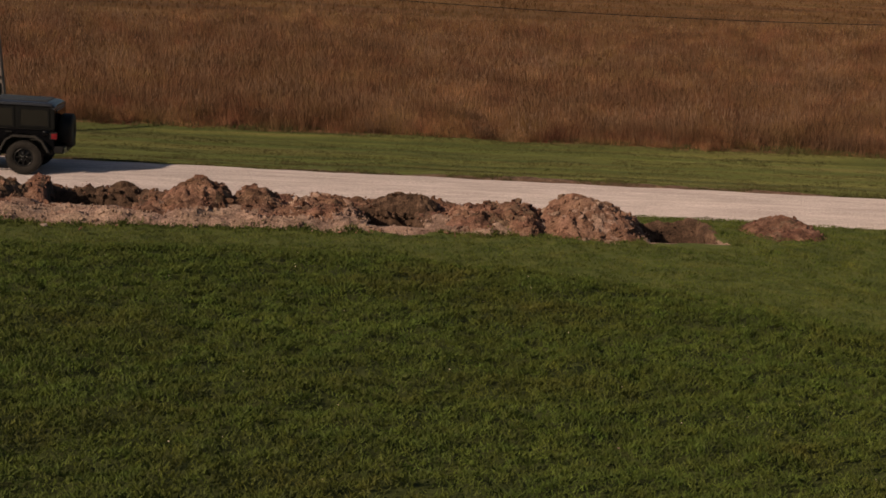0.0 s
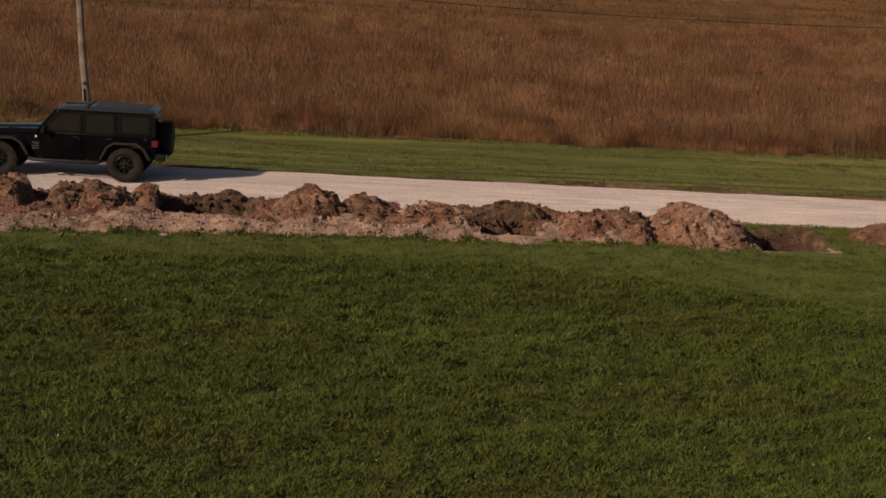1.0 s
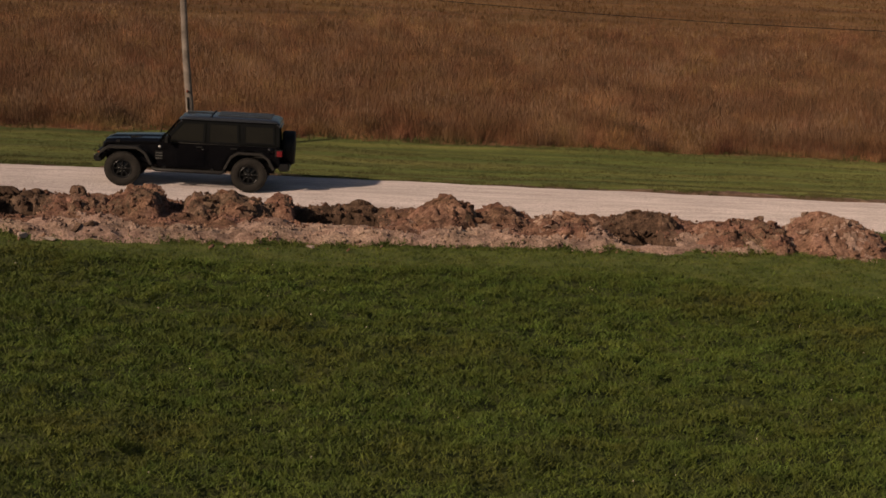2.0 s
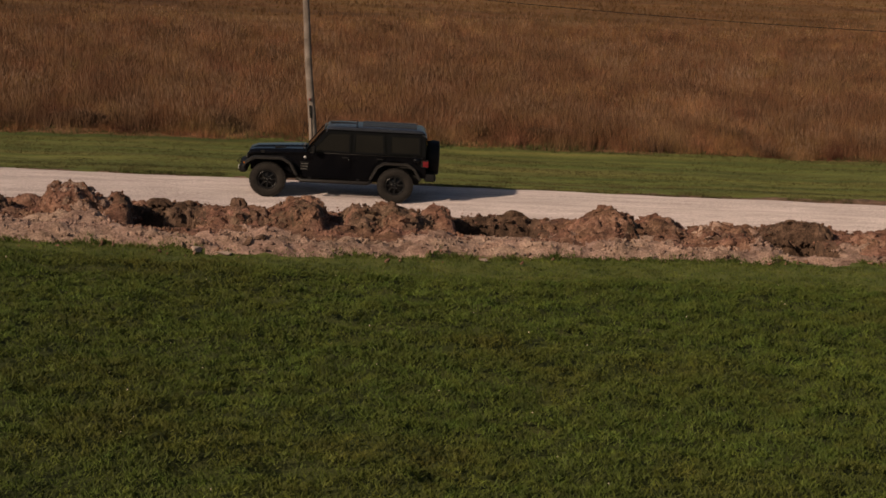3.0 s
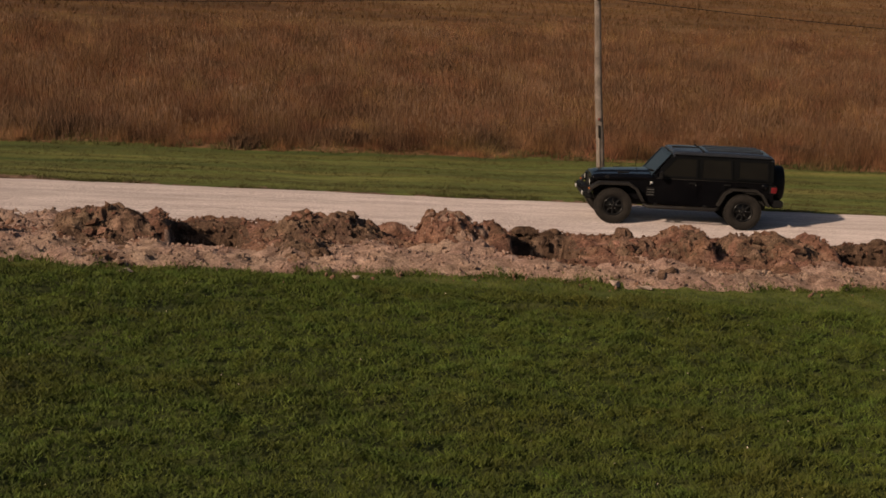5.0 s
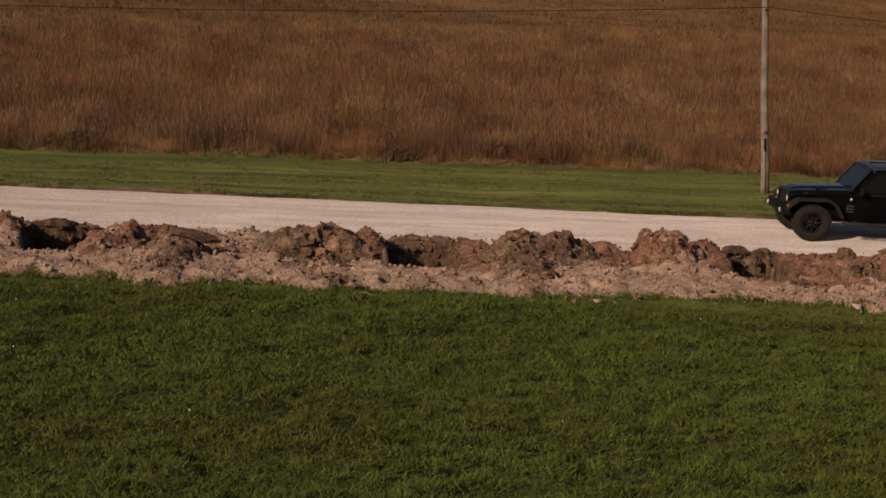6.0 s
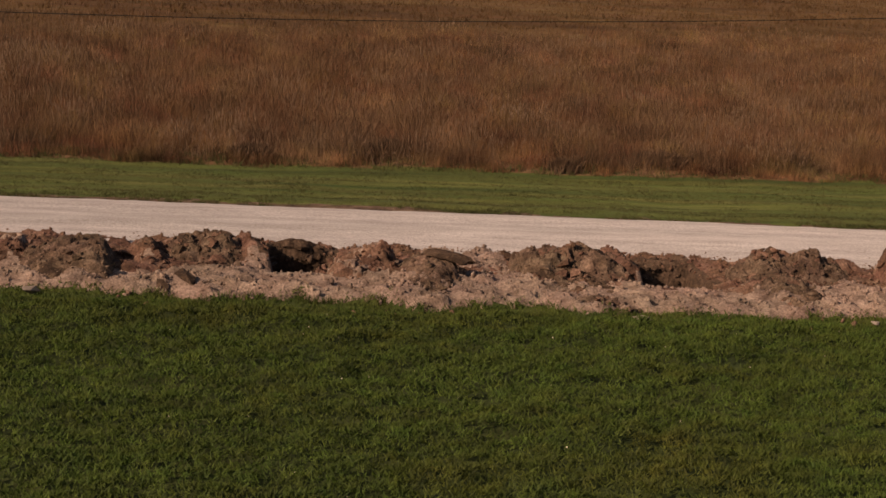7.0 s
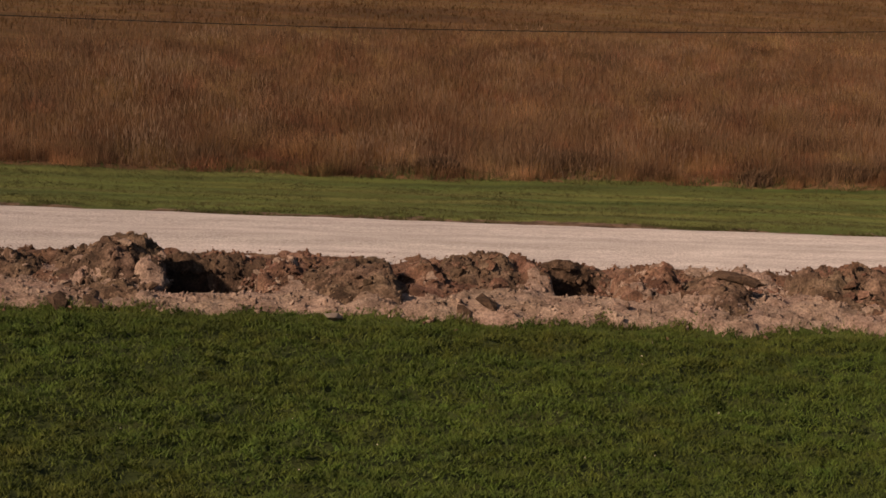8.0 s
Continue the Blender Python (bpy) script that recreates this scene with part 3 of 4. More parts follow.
sizes = 0.04 + 0.13 * r_.random(len(x_)) ** 2.5
tagged(rubble("strewn_clay", np.stack([x_, y_, ground_height(x_, y_) + 0.03 + 0.15 * sizes], -1), sizes, M_PINK, rng), "pinkish clay crumbs thrown onto the grass beside the dig", "soil", kind="stuff")

x_ = r_.uniform(-36, 9.5, 1100)
y_ = road_near(x_) + 0.1 + 0.9 * r_.random(1100) ** 2.2
sizes = 0.02 + 0.07 * r_.random(len(x_)) ** 2.5
tagged(rubble("road_crumbs", np.stack([x_, y_, 0 * x_ + 0.035], -1), sizes, M_SOIL, rng), "brown soil crumbs spilled onto the edge of the gravel road", "soil", kind="stuff")

# ---- grass ----
def blades(name, x, y, tall, wide, spread, per, mats, seed, bend=0.45, top=None, simple=False, lift=None):
    """Tufts of bent tapering blades at the given places. top: share of the blades that end in a seed head."""
    r = np.random.default_rng(seed)
    n = len(x) * per
    x, y = np.repeat(x, per) + r.normal(0, 1, n) * np.repeat(spread, per), np.repeat(y, per) + r.normal(0, 1, n) * np.repeat(spread, per)
    tall, wide = np.repeat(tall, per) * r.uniform(0.55, 1.15, n), np.repeat(wide, per) * r.uniform(0.7, 1.3, n)
    z = ground_height(x, y) - 0.01
    if lift is not None:
        z = z + lift(x, y) * r.uniform(0.55, 1.0, n)
    a = r.uniform(0, 2 * np.pi, n)
    b = r.uniform(0, 2 * np.pi, n)
    dx, dy = np.cos(a) * wide / 2, np.sin(a) * wide / 2
    lean = bend * tall * r.uniform(0.2, 1.0, n)
    lx, ly = np.cos(b) * lean, np.sin(b) * lean
    base = np.stack([x, y, z], -1)
    side = np.stack([dx, dy, 0 * dx], -1)
    mid = base + np.stack([lx * 0.35, ly * 0.35, tall * 0.6], -1)
    tip = base + np.stack([lx, ly, tall], -1)
    if simple:
        v = np.stack([base - side, base + side, tip], 1).reshape(-1, 3)
        f = np.arange(n * 3).reshape(-1, 3)
    else:
        v = np.stack([base - side, base + side, mid + side * 0.8, mid - side * 0.8, tip], 1).reshape(-1, 3)
        k = np.arange(n)[:, None] * 5
        f = np.concatenate([k + [0, 1, 2], k + [0, 2, 3], k + [3, 2, 4]], 1).reshape(-1, 3)
    index = np.zeros(len(f), int)
    if top is not None:
        h = np.nonzero(r.random(n) < top)[0]
        size = tall[h] * 0.13
        c = tip[h]
        w = wide[h] * 1.5
        up = np.stack([lx[h] * 0.1, ly[h] * 0.1, size], -1)
        s2 = np.stack([np.cos(a[h]) * w, np.sin(a[h]) * w, 0 * w], -1)
        hv = np.stack([c - up, c + s2 * 0.7, c + up * 1.3, c - s2 * 0.7], 1).reshape(-1, 3)
        kk = len(v) + np.arange(len(h))[:, None] * 4
        hf = np.concatenate([kk + [0, 1, 2], kk + [0, 2, 3]], 1).reshape(-1, 3)
        v, f = np.concatenate([v, hv]), np.concatenate([f, hf])
        index = np.concatenate([index, np.ones(len(hf), int)])
    return sheet(name, v, f, mats, False, index)


def scatter(n, x0, x1, y0, y1, seed):
    r = np.random.default_rng(seed)
    return r.uniform(x0, x1, n), r.uniform(y0, y1, n)


def canopy(x, y):
    """The uneven clumped top of the thick clovery grass."""
    return smooth(-0.6, 1.6, long_edge(x) - y) * np.maximum(0.015, 0.14 + 0.11 * wave(x + 0.4 * y, y - 0.3 * x, 0.62, 69) + 0.11 * wave(x - 0.5 * y, y, 0.36, 42) + 0.04 * wave(x, y, 0.17, 64) + 0.06 * wave(x + 0.7 * y, y, 1.3, 65))


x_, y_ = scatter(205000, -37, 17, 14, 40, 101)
# long grass only where the camera's view reaches on the near left
in_view_from = -32.5 + np.clip((30 - y_) * 1.45, 0, 40)
keep = (y_ < long_edge(x_) + 0.5 * wave(x_, y_, 0.9, 41) + np.random.default_rng(5).normal(0, 0.35, len(x_))) & (soil_amount(x_, y_) < 0.8) & (y_ < 42) & (x_ > in_view_from - 3.5) & ((x_ + 15.8) ** 2 + (y_ - 34.0) ** 2 > 0.06)
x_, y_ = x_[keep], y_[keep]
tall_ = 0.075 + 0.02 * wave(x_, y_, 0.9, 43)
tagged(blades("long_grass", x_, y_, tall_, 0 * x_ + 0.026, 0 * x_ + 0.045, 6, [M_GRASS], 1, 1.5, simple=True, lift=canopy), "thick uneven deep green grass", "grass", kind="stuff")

x_, y_ = scatter(120000, -37, 22, 24, 43.5, 102)
keep = (near_hole(x_, y_ + 0.15) < 0.9) & (y_ > long_edge(x_) - 0.9) & (soil_amount(x_, y_) < 0.75) & (y_ < road_near(x_) + 0.05)
x_, y_ = x_[keep], y_[keep]
tagged(blades("mown_grass", x_, y_, 0.055 + 0.02 * wave(x_, y_, 0.8, 44), 0 * x_ + 0.019, 0 * x_ + 0.06, 4, [M_SHORT], 2, 1.2, simple=True, lift=lambda u, v: (1 - near_hole(u, v)) * (0.035 + 0.035 * wave(u, v, 0.5, 66) + 0.015 * wave(u, v, 0.2, 67))), "short mown grass between the long grass and the dig", "grass", kind="stuff")

x_, y_ = scatter(70000, -38, 27, 46.5, 57, 103)
keep = (y_ > road_far(x_) + 0.34 + 0.30 * wave(x_, y_ * 0.3, 1.6, 23) + 0.2 * wave(x_, y_, 0.4, 25)) & (y_ < 56.6 + 0.3 * wave(x_, y_, 1.3, 46))
x_, y_ = x_[keep], y_[keep]
tall_ = 0.042 + 0.014 * wave(x_, y_, 0.9, 47) + 0.018 * wave(x_ * 0.06, y_ + 0.048 * x_, 0.45, 48) + 0.014 * wave(x_ * 0.3, y_, 0.25, 46)
tagged(blades("verge_grass", x_, y_, np.maximum(tall_, 0.012), 0 * x_ + 0.018, 0 * x_ + 0.05, 4, [M_MOWN], 3, 1.3, simple=True), "mown grass verge with mower lines beyond the road", "grass", kind="stuff")
x_ = np.random.default_rng(113).uniform(-38, 27, 9000)
y_ = road_far(x_) + 0.10 + 0.75 * np.random.default_rng(114).random(9000) ** 1.4
keep = wave(x_, y_ * 2, 0.9, 71) + 0.5 * wave(x_, y_, 0.3, 72) > 0.0
x_, y_ = x_[keep], y_[keep]
tagged(blades("roadside_tufts", x_, y_, 0.07 + 0.035 * wave(x_, y_, 0.5, 73), 0 * x_ + 0.02, 0 * x_ + 0.05, 4, [M_MOWN], 12, 1.1, simple=True), "ragged grass tufts creeping onto the far edge of the road", "grass", kind="stuff")

x_, y_ = scatter(90000, -37, 15, 37.6, 41.2, 109)
s_ = soil_amount(x_, y_)
keep = (near_hole(x_, y_) < 0.5) & (s_ > 0.04) & (s_ < 0.62) & (hole_amount(x_, y_) < 0.02) & (y_ < strip_near(x_) + 0.6)
x_, y_ = x_[keep], y_[keep]
tagged(blades("border_grass", x_, y_, 0.10 + 0.05 * wave(x_, y_, 0.4, 68), 0 * x_ + 0.022, 0 * x_ + 0.05, 4, [M_SHORT], 9, 1.1, simple=True), "ragged grass tufts overhanging the edge of the bared clay", "grass", kind="stuff")

M_FLOWER = material("faded_clover_heads", [(0.42, 0.36, 0.26), (0.55, 0.48, 0.36)], 4, 0.9, per="island", coords="World")
x_, y_ = scatter(270, -34, 15, 18, 37, 107)
keep = y_ < long_edge(x_)
x_, y_ = x_[keep], y_[keep]
places = np.stack([x_, y_, ground_height(x_, y_) + canopy(x_, y_) + 0.03], -1)
tagged(rubble("clover_heads", places, 0.018 + 0.024 * np.random.default_rng(8).random(len(x_)) ** 2, M_FLOWER, rng), "tiny faded pale clover heads dotted through the grass", "flowers", kind="stuff")

# ---- prairie meadow ----
r_ = np.random.default_rng(104)
n_ = 310000
y_ = 56.2 + 130 * r_.random(n_) ** 1.6
x_ = -42 + r_.random(n_) * (0.32 * y_ + 12 + 42)
keep = (y_ > 56.5 + 0.4 * wave(x_, y_, 1.4, 49) + 0.25 * wave(x_, y_, 0.5, 50)) & (r_.random(n_) < 0.85 + 0.5 * wave(x_ + 0.7 * y_, y_ - 0.4 * x_, 1.3, 57)) & (y_ < field_edge(x_))
x_, y_ = x_[keep], y_[keep]
tall_ = 0.62 + 0.14 * wave(x_, y_ * 0.5, 0.32, 58) + 0.22 * wave(x_ + 0.6 * y_, y_ - 0.5 * x_, 0.9, 51) + 0.16 * wave(x_ - 0.8 * y_, y_ + 0.4 * x_, 2.3, 52) + 0.12 * wave(x_ + y_, y_, 11, 53) - 0.42 * smooth(58.8, 56.3, y_)
wide_ = 0.0105 * np.maximum(1, y_ / 62)
tagged(blades("prairie_grass", x_, y_, tall_, wide_, 0.06 + 0 * x_, 4, [M_STALK, M_SEED], 4, 0.7, top=0.14, simple=True), "tall rusty-brown dry prairie grass with pale seed heads", "grass", kind="stuff")
x_, y_ = scatter(20000, -50, 75, 92, 190, 106)
keep = y_ > field_edge(x_) - 3
x_, y_ = x_[keep], y_[keep]
tagged(blades("far_field_grass", x_, y_, 0.3 + 0.1 * wave(x_, y_, 5, 56), 0 * x_ + 0.06, 0 * x_ + 0.3, 4, [M_FAR], 6, 0.9, simple=True), "smooth olive-brown grass field beyond the meadow", "grass", kind="stuff")
x_, y_ = scatter(5200, -38, 28, 56.1, 57.6, 105)
keep = r_.random(len(x_)) < 0.5 + 0.5 * wave(x_, y_, 2.2, 54)
x_, y_ = x_[keep], y_[keep]
tagged(blades("edge_weeds", x_, y_, 0.12 + 0.06 * wave(x_, y_, 1.1, 55), 0 * x_ + 0.02, 0 * x_ + 0.07, 5, [M_WEED], 5, 0.7), "green weeds fringing the meadow edge", "weeds", kind="stuff")



r_ = np.random.default_rng(121)
cx_ = -42 + r_.random(420) * 72
cy_ = 57.0 + 42 * r_.random(420) ** 1.3
wide_ = r_.uniform(0.15, 0.5, 420)
x_ = np.repeat(cx_, 34) + r_.normal(0, 1, 420 * 34) * np.repeat(wide_, 34)
y_ = np.repeat(cy_, 34) + r_.normal(0, 1, 420 * 34) * np.repeat(wide_ * 0.7, 34)
tagged(blades("dark_weeds", x_, y_, 0.72 + 0.2 * wave(x_, y_, 0.7, 59), 0 * x_ + 0.022, 0 * x_ + 0.05, 3, [M_DARKWEED], 13, 0.8, simple=True), "small dark dead weeds scattered through the dry meadow", "weeds", kind="stuff")
x_ = -42 + r_.random(46000) * 75
y_ = 56.8 + 40 * r_.random(46000) ** 1.5
keep = wave(x_, y_ * 0.6, 1.6, 74) + 0.6 * wave(x_, y_, 0.5, 75) > 0.15
x_, y_ = x_[keep], y_[keep]
tagged(blades("pale_stems", x_, y_, 0.80 + 0.22 * wave(x_, y_, 0.6, 76), 0.010 * np.maximum(1, y_ / 62), 0 * x_ + 0.05, 2, [M_SEED, M_SEED], 14, 0.35, top=0.5, simple=True), "pale dry stems with seed heads standing above the meadow", "grass", kind="stuff")


def weed_clump(x, y, high, wide, seed):
    r = np.random.default_rng(seed)
    n = int(260 * wide)
    a, d = r.uniform(0, 6.283, n), wide * 0.5 * np.sqrt(r.random(n))
    ob = blades("weed_clump", x + d * np.cos(a), y + 0.6 * d * np.sin(a), high * (1 - 0.4 * (2 * d / wide) ** 2), 0 * a + 0.03, 0 * a + 0.05, 4, [M_DARKWEED], seed, 0.8)
    tagged(ob, "dark dead weed clump standing in the dry meadow", "weeds", group="weed clumps in the meadow")


for x_, y_, h_, w_ in ((-10.1, 57.6, 0.75, 1.5), (-13.0, 56.7, 0.6, 0.9), (-1.5, 61.3, 0.75, 1.2), (-17.6, 58.6, 0.75, 1.0), (-5.9, 58.2, 0.8, 0.8), (-21.4, 57.4, 0.7, 1.1), (3.8, 58.5, 0.7, 1.0), (10.4, 60.0, 0.8, 1.2)):
    weed_clump(x_, y_, 0.68 * h_, w_, int(abs(x_ * 10)))

for x_, y_, s_, flat_ in ((8.05, 21.3, 0.05, 0.8), (7.75, 19.9, 0.07, 0.8), (-6.95, 37.5, 0.42, 0.6), (-16.45, 37.45, 0.5, 0.35), (-12.07, 37.5, 0.24, 0.6), (-6.45, 37.22, 0.46, 0.3), (-26.95, 38.65, 0.4, 0.8), (-1.1, 37.62, 0.2, 0.6), (11.2, 39.0, 0.26, 0.8)):
    st = new("stone", clod_of(int(abs(x_ * 7)) % 8, M_STONE))
    st.matrix_basis = pose(x_, y_, float(ground_height(np.array([x_]), np.array([y_]))[0]) + 0.05 + 0.1 * s_ * flat_, 6, 4, x_ * 40) @ Matrix.Diagonal((s_, s_, s_ * flat_, 1))
    tagged(st, "pale stone lying in the grass beside the dig", "stone", group="loose pale stones")

for x_, y_, s_ in ((-24.3, 39.05, 0.48), (-24.75, 38.95, 0.4), (-23.9, 39.1, 0.36), (-6.0, 38.0, 0.5), (-5.7, 38.2, 0.34), (-31.4, 39.35, 0.5), (-30.9, 39.3, 0.42)):
    lump = new("soil_lump", clod_of(int(abs(x_ * 9)) % 8, M_TOPSOIL))
    lump.matrix_basis = pose(x_, y_, float(ground_height(np.array([x_]), np.array([y_]))[0]) + 0.12 * s_, 12, -8, x_ * 55) @ Matrix.Scale(s_, 4)
    tagged(lump, "dark lump of topsoil fallen at the edge of the clay", "soil lump", group="fallen soil lumps")

# ---- wooden line pole and wire ----
M_POLE = material("weathered_pole_wood", [(0.13, 0.105, 0.088), (0.195, 0.158, 0.134), (0.27, 0.225, 0.195)], 2.5, 0.85, bump=0.4, bump_scale=40, diffuse=0.5)
M_MOULD = material("pale_moulding_wood", [(0.17, 0.135, 0.108), (0.24, 0.195, 0.16)], 6, 0.85, bump=0.3, bump_scale=50)
M_TAG = material("faded_red_tag", [(0.16, 0.05, 0.04), (0.24, 0.09, 0.07)], 20, 0.7)
M_CABLE = material("dark_cable", [(0.02, 0.018, 0.016), (0.03, 0.028, 0.025)], 8, 0.9, specular=0.05)


def tube(points, radius, sides=10):
    """A round bar along the points; radius: one number, or one for each point."""
    bm = bmesh.new()
    radii = radius if isinstance(radius, (list, tuple)) else [radius] * len(points)
    rings = []
    for k, p in enumerate(points):
        p = Vector(p)
        d = (Vector(points[min(k + 1, len(points) - 1)]) - Vector(points[max(k - 1, 0)])).normalized()
        a = d.orthogonal().normalized() if abs(d.z) > 0.9 else d.cross(Vector((0, 0, 1))).normalized()
        b = d.cross(a)
        rings.append([bm.verts.new(p + radii[k] * (math.cos(s) * a + math.sin(s) * b)) for s in [2 * math.pi * q / sides for q in range(sides)]])
    for r0, r1 in zip(rings, rings[1:]):
        for q in range(sides):
            bm.faces.new((r0[q], r0[(q + 1) % sides], r1[(q + 1) % sides], r1[q]))
    bm.faces.new(rings[0][::-1])
    bm.faces.new(rings[-1])
    bmesh.ops.recalc_face_normals(bm, faces=bm.faces)
    for f in bm.faces:
        f.smooth = len(f.verts) == 4
    return bm


def line_pole(x, y, lean):
    pole = new("utility_pole")
    pole.location = (x, y, -0.2)
    tagged(pole, "weathered grey wooden utility pole leaning slightly on the mown verge", "pole", group="utility poles")
    pts = [(lean * z + 0.012 * math.sin(z * 1.7), 0.01 * math.sin(z * 1.1), z) for z in [0.0, 0.4, 0.9, 1.4, 1.9, 2.5, 3.2, 4.0, 4.8, 5.6, 6.4, 7.2, 8.0]]
    part("shaft", tube(pts, [0.118 - 0.0038 * k for k in range(len(pts))], 16), M_POLE, pole)
    part("wire_moulding", tube([(lean * z - 0.045, -0.098, z) for z in (0.1, 0.5, 0.9, 1.3)], 0.035, 8), M_MOULD, pole, "pale weathered wire moulding")
    part("ground_wire", tube([(lean * z - 0.035, -0.112, z) for z in (1.26, 1.4, 1.6)], 0.028, 6), M_CABLE, pole, "dark ground wire above its moulding")
    part("tag", tube([(lean * 1.78 - 0.03, -0.112, 1.74), (lean * 1.82 - 0.03, -0.112, 1.80)], 0.035, 8), M_TAG, pole, "small faded red tag")
    part("clamp", tube([(lean * 4.97, -0.16, 4.97), (lean * 4.97, 0.0, 4.97)], 0.03, 8), M_CABLE, pole, "wire clamp")
    return pole


def hanging_wire(a, b, sag):
    n = 48
    pts = [Vector(a).lerp(Vector(b), k / n) - Vector((0, 0, 4 * sag * (k / n) * (1 - k / n))) for k in range(n + 1)]
    ob = part("overhead_wire", tube(pts, 0.011, 6), M_CABLE)
    return tagged(ob, "thin dark sagging overhead wire strung between poles", "wire", group="overhead wires")


POLE = (-3.536, 53.1)
line_pole(*POLE, -0.095)
line_pole(33.0, 52.95, -0.06)
line_pole(-62.0, 52.95, -0.06)
hanging_wire((-4.05, 52.79, 4.85), (32.7, 52.79, 4.85), 0.66)
hanging_wire((-4.05, 52.79, 4.85), (-62.3, 52.79, 4.85), 1.1)

# ---- off-road car ----
M_PAINT = material("black_paint", [(0.003, 0.003, 0.004), (0.005, 0.005, 0.006)], 3, 0.12, specular=0.22, fine=0.1)
M_TRIM = material("black_plastic", [(0.006, 0.006, 0.006), (0.011, 0.010, 0.010)], 5, 0.6, specular=0.2, bump=0.15, bump_scale=90)
# bluish grey base: part of the sky's sheen is put into the hardtop's colour
M_ROOF = material("satin_hardtop", [(0.022, 0.025, 0.032), (0.032, 0.035, 0.043)], 4, 0.25, specular=0.6, bump=0.05, bump_scale=120)
M_RUBBER = material("dusty_tyre_rubber", [(0.010, 0.0085, 0.007), (0.023, 0.019, 0.016)], 6, 0.9, bump=0.4, bump_scale=60)
M_RIM = material("black_alloy", [(0.010, 0.010, 0.010), (0.020, 0.019, 0.019)], 6, 0.28, metal=0.3)
M_SILVER = material("silver_metal", [(0.40, 0.39, 0.37), (0.52, 0.50, 0.47)], 8, 0.3, metal=0.85)
M_TINT = material("tinted_glass", [(0.006, 0.005, 0.005), (0.009, 0.008, 0.007)], 2, 0.05, specular=0.32, fine=0.05)
M_CLEAR = material("lamp_glass", [(0.42, 0.41, 0.39), (0.55, 0.54, 0.51)], 9, 0.1, specular=0.6)
M_RED = material("red_lamp_lens", [(0.13, 0.012, 0.016), (0.19, 0.02, 0.024)], 9, 0.15, specular=0.5)
M_AMBER = material("amber_lens", [(0.34, 0.10, 0.015), (0.42, 0.14, 0.02)], 9, 0.15, specular=0.5)
M_DUSTY = material("dusty_black_plastic", [(0.014, 0.012, 0.011), (0.025, 0.022, 0.019)], 5, 0.55, specular=0.3, bump=0.15, bump_scale=90)
M_UNDER = material("dark_underbody", [(0.012, 0.011, 0.010), (0.02, 0.018, 0.016)], 5, 0.8)


def bevelled(bm, width, segments=2, angle=25):
    bmesh.ops.recalc_face_normals(bm, faces=bm.faces)
    if width:
        es = [e for e in bm.edges if len(e.link_faces) == 2 and e.calc_face_angle(0) > radians(angle)]
        bmesh.ops.bevel(bm, geom=es, offset=width, segments=segments, affect="EDGES", clamp_overlap=True)
    return bm


def box(x0, x1, y0, y1, z0, z1, bevel=0.012):
    bm = bmesh.new()
    bmesh.ops.create_cube(bm, size=1, matrix=Matrix.Translation(((x0 + x1) / 2, (y0 + y1) / 2, (z0 + z1) / 2)) @ Matrix.Diagonal((x1 - x0, y1 - y0, z1 - z0, 1)))
    return bevelled(bm, bevel)


def prism(outline, y0, y1, bevel=0.015, tilt=0.0, z_ref=0.0):
    """A side outline in x and z drawn out from y0 to y1. tilt: how far y moves inwards for each metre above z_ref."""
    bm = bmesh.new()

    def place(x, z, y):
        return (x, y - math.copysign(tilt * max(z - z_ref, 0), y), z)

    a = [bm.verts.new(place(x, z, y0)) for x, z in outline]
    b = [bm.verts.new(place(x, z, y1)) for x, z in outline]
    n = len(outline)
    bm.faces.new(a)
    bm.faces.new(b[::-1])
    for k in range(n):
        bm.faces.new((a[k], b[k], b[(k + 1) % n], a[(k + 1) % n]))
    return bevelled(bm, bevel)


def lathe(profile, segments=40, closed=True):
    """A profile of radius and y turned about the y axis."""
    bm = bmesh.new()
    rings = [[bm.verts.new((r * math.cos(2 * math.pi * q / segments), y, r * math.sin(2 * math.pi * q / segments))) for q in range(segments)] for r, y in profile]
    pairs = list(zip(rings, rings[1:])) + ([(rings[-1], rings[0])] if closed else [])
    for r0, r1 in pairs:
        for q in range(segments):
            bm.faces.new((r0[q], r0[(q + 1) % segments], r1[(q + 1) % segments], r1[q]))
    bmesh.ops.recalc_face_normals(bm, faces=bm.faces)
    for f in bm.faces:
        f.smooth = True
    return bm


def join(into, other):
    me = bpy.data.meshes.new("joined")
    other.to_mesh(me)
    other.free()
    into.from_mesh(me)
    bpy.data.meshes.remove(me)
    return into


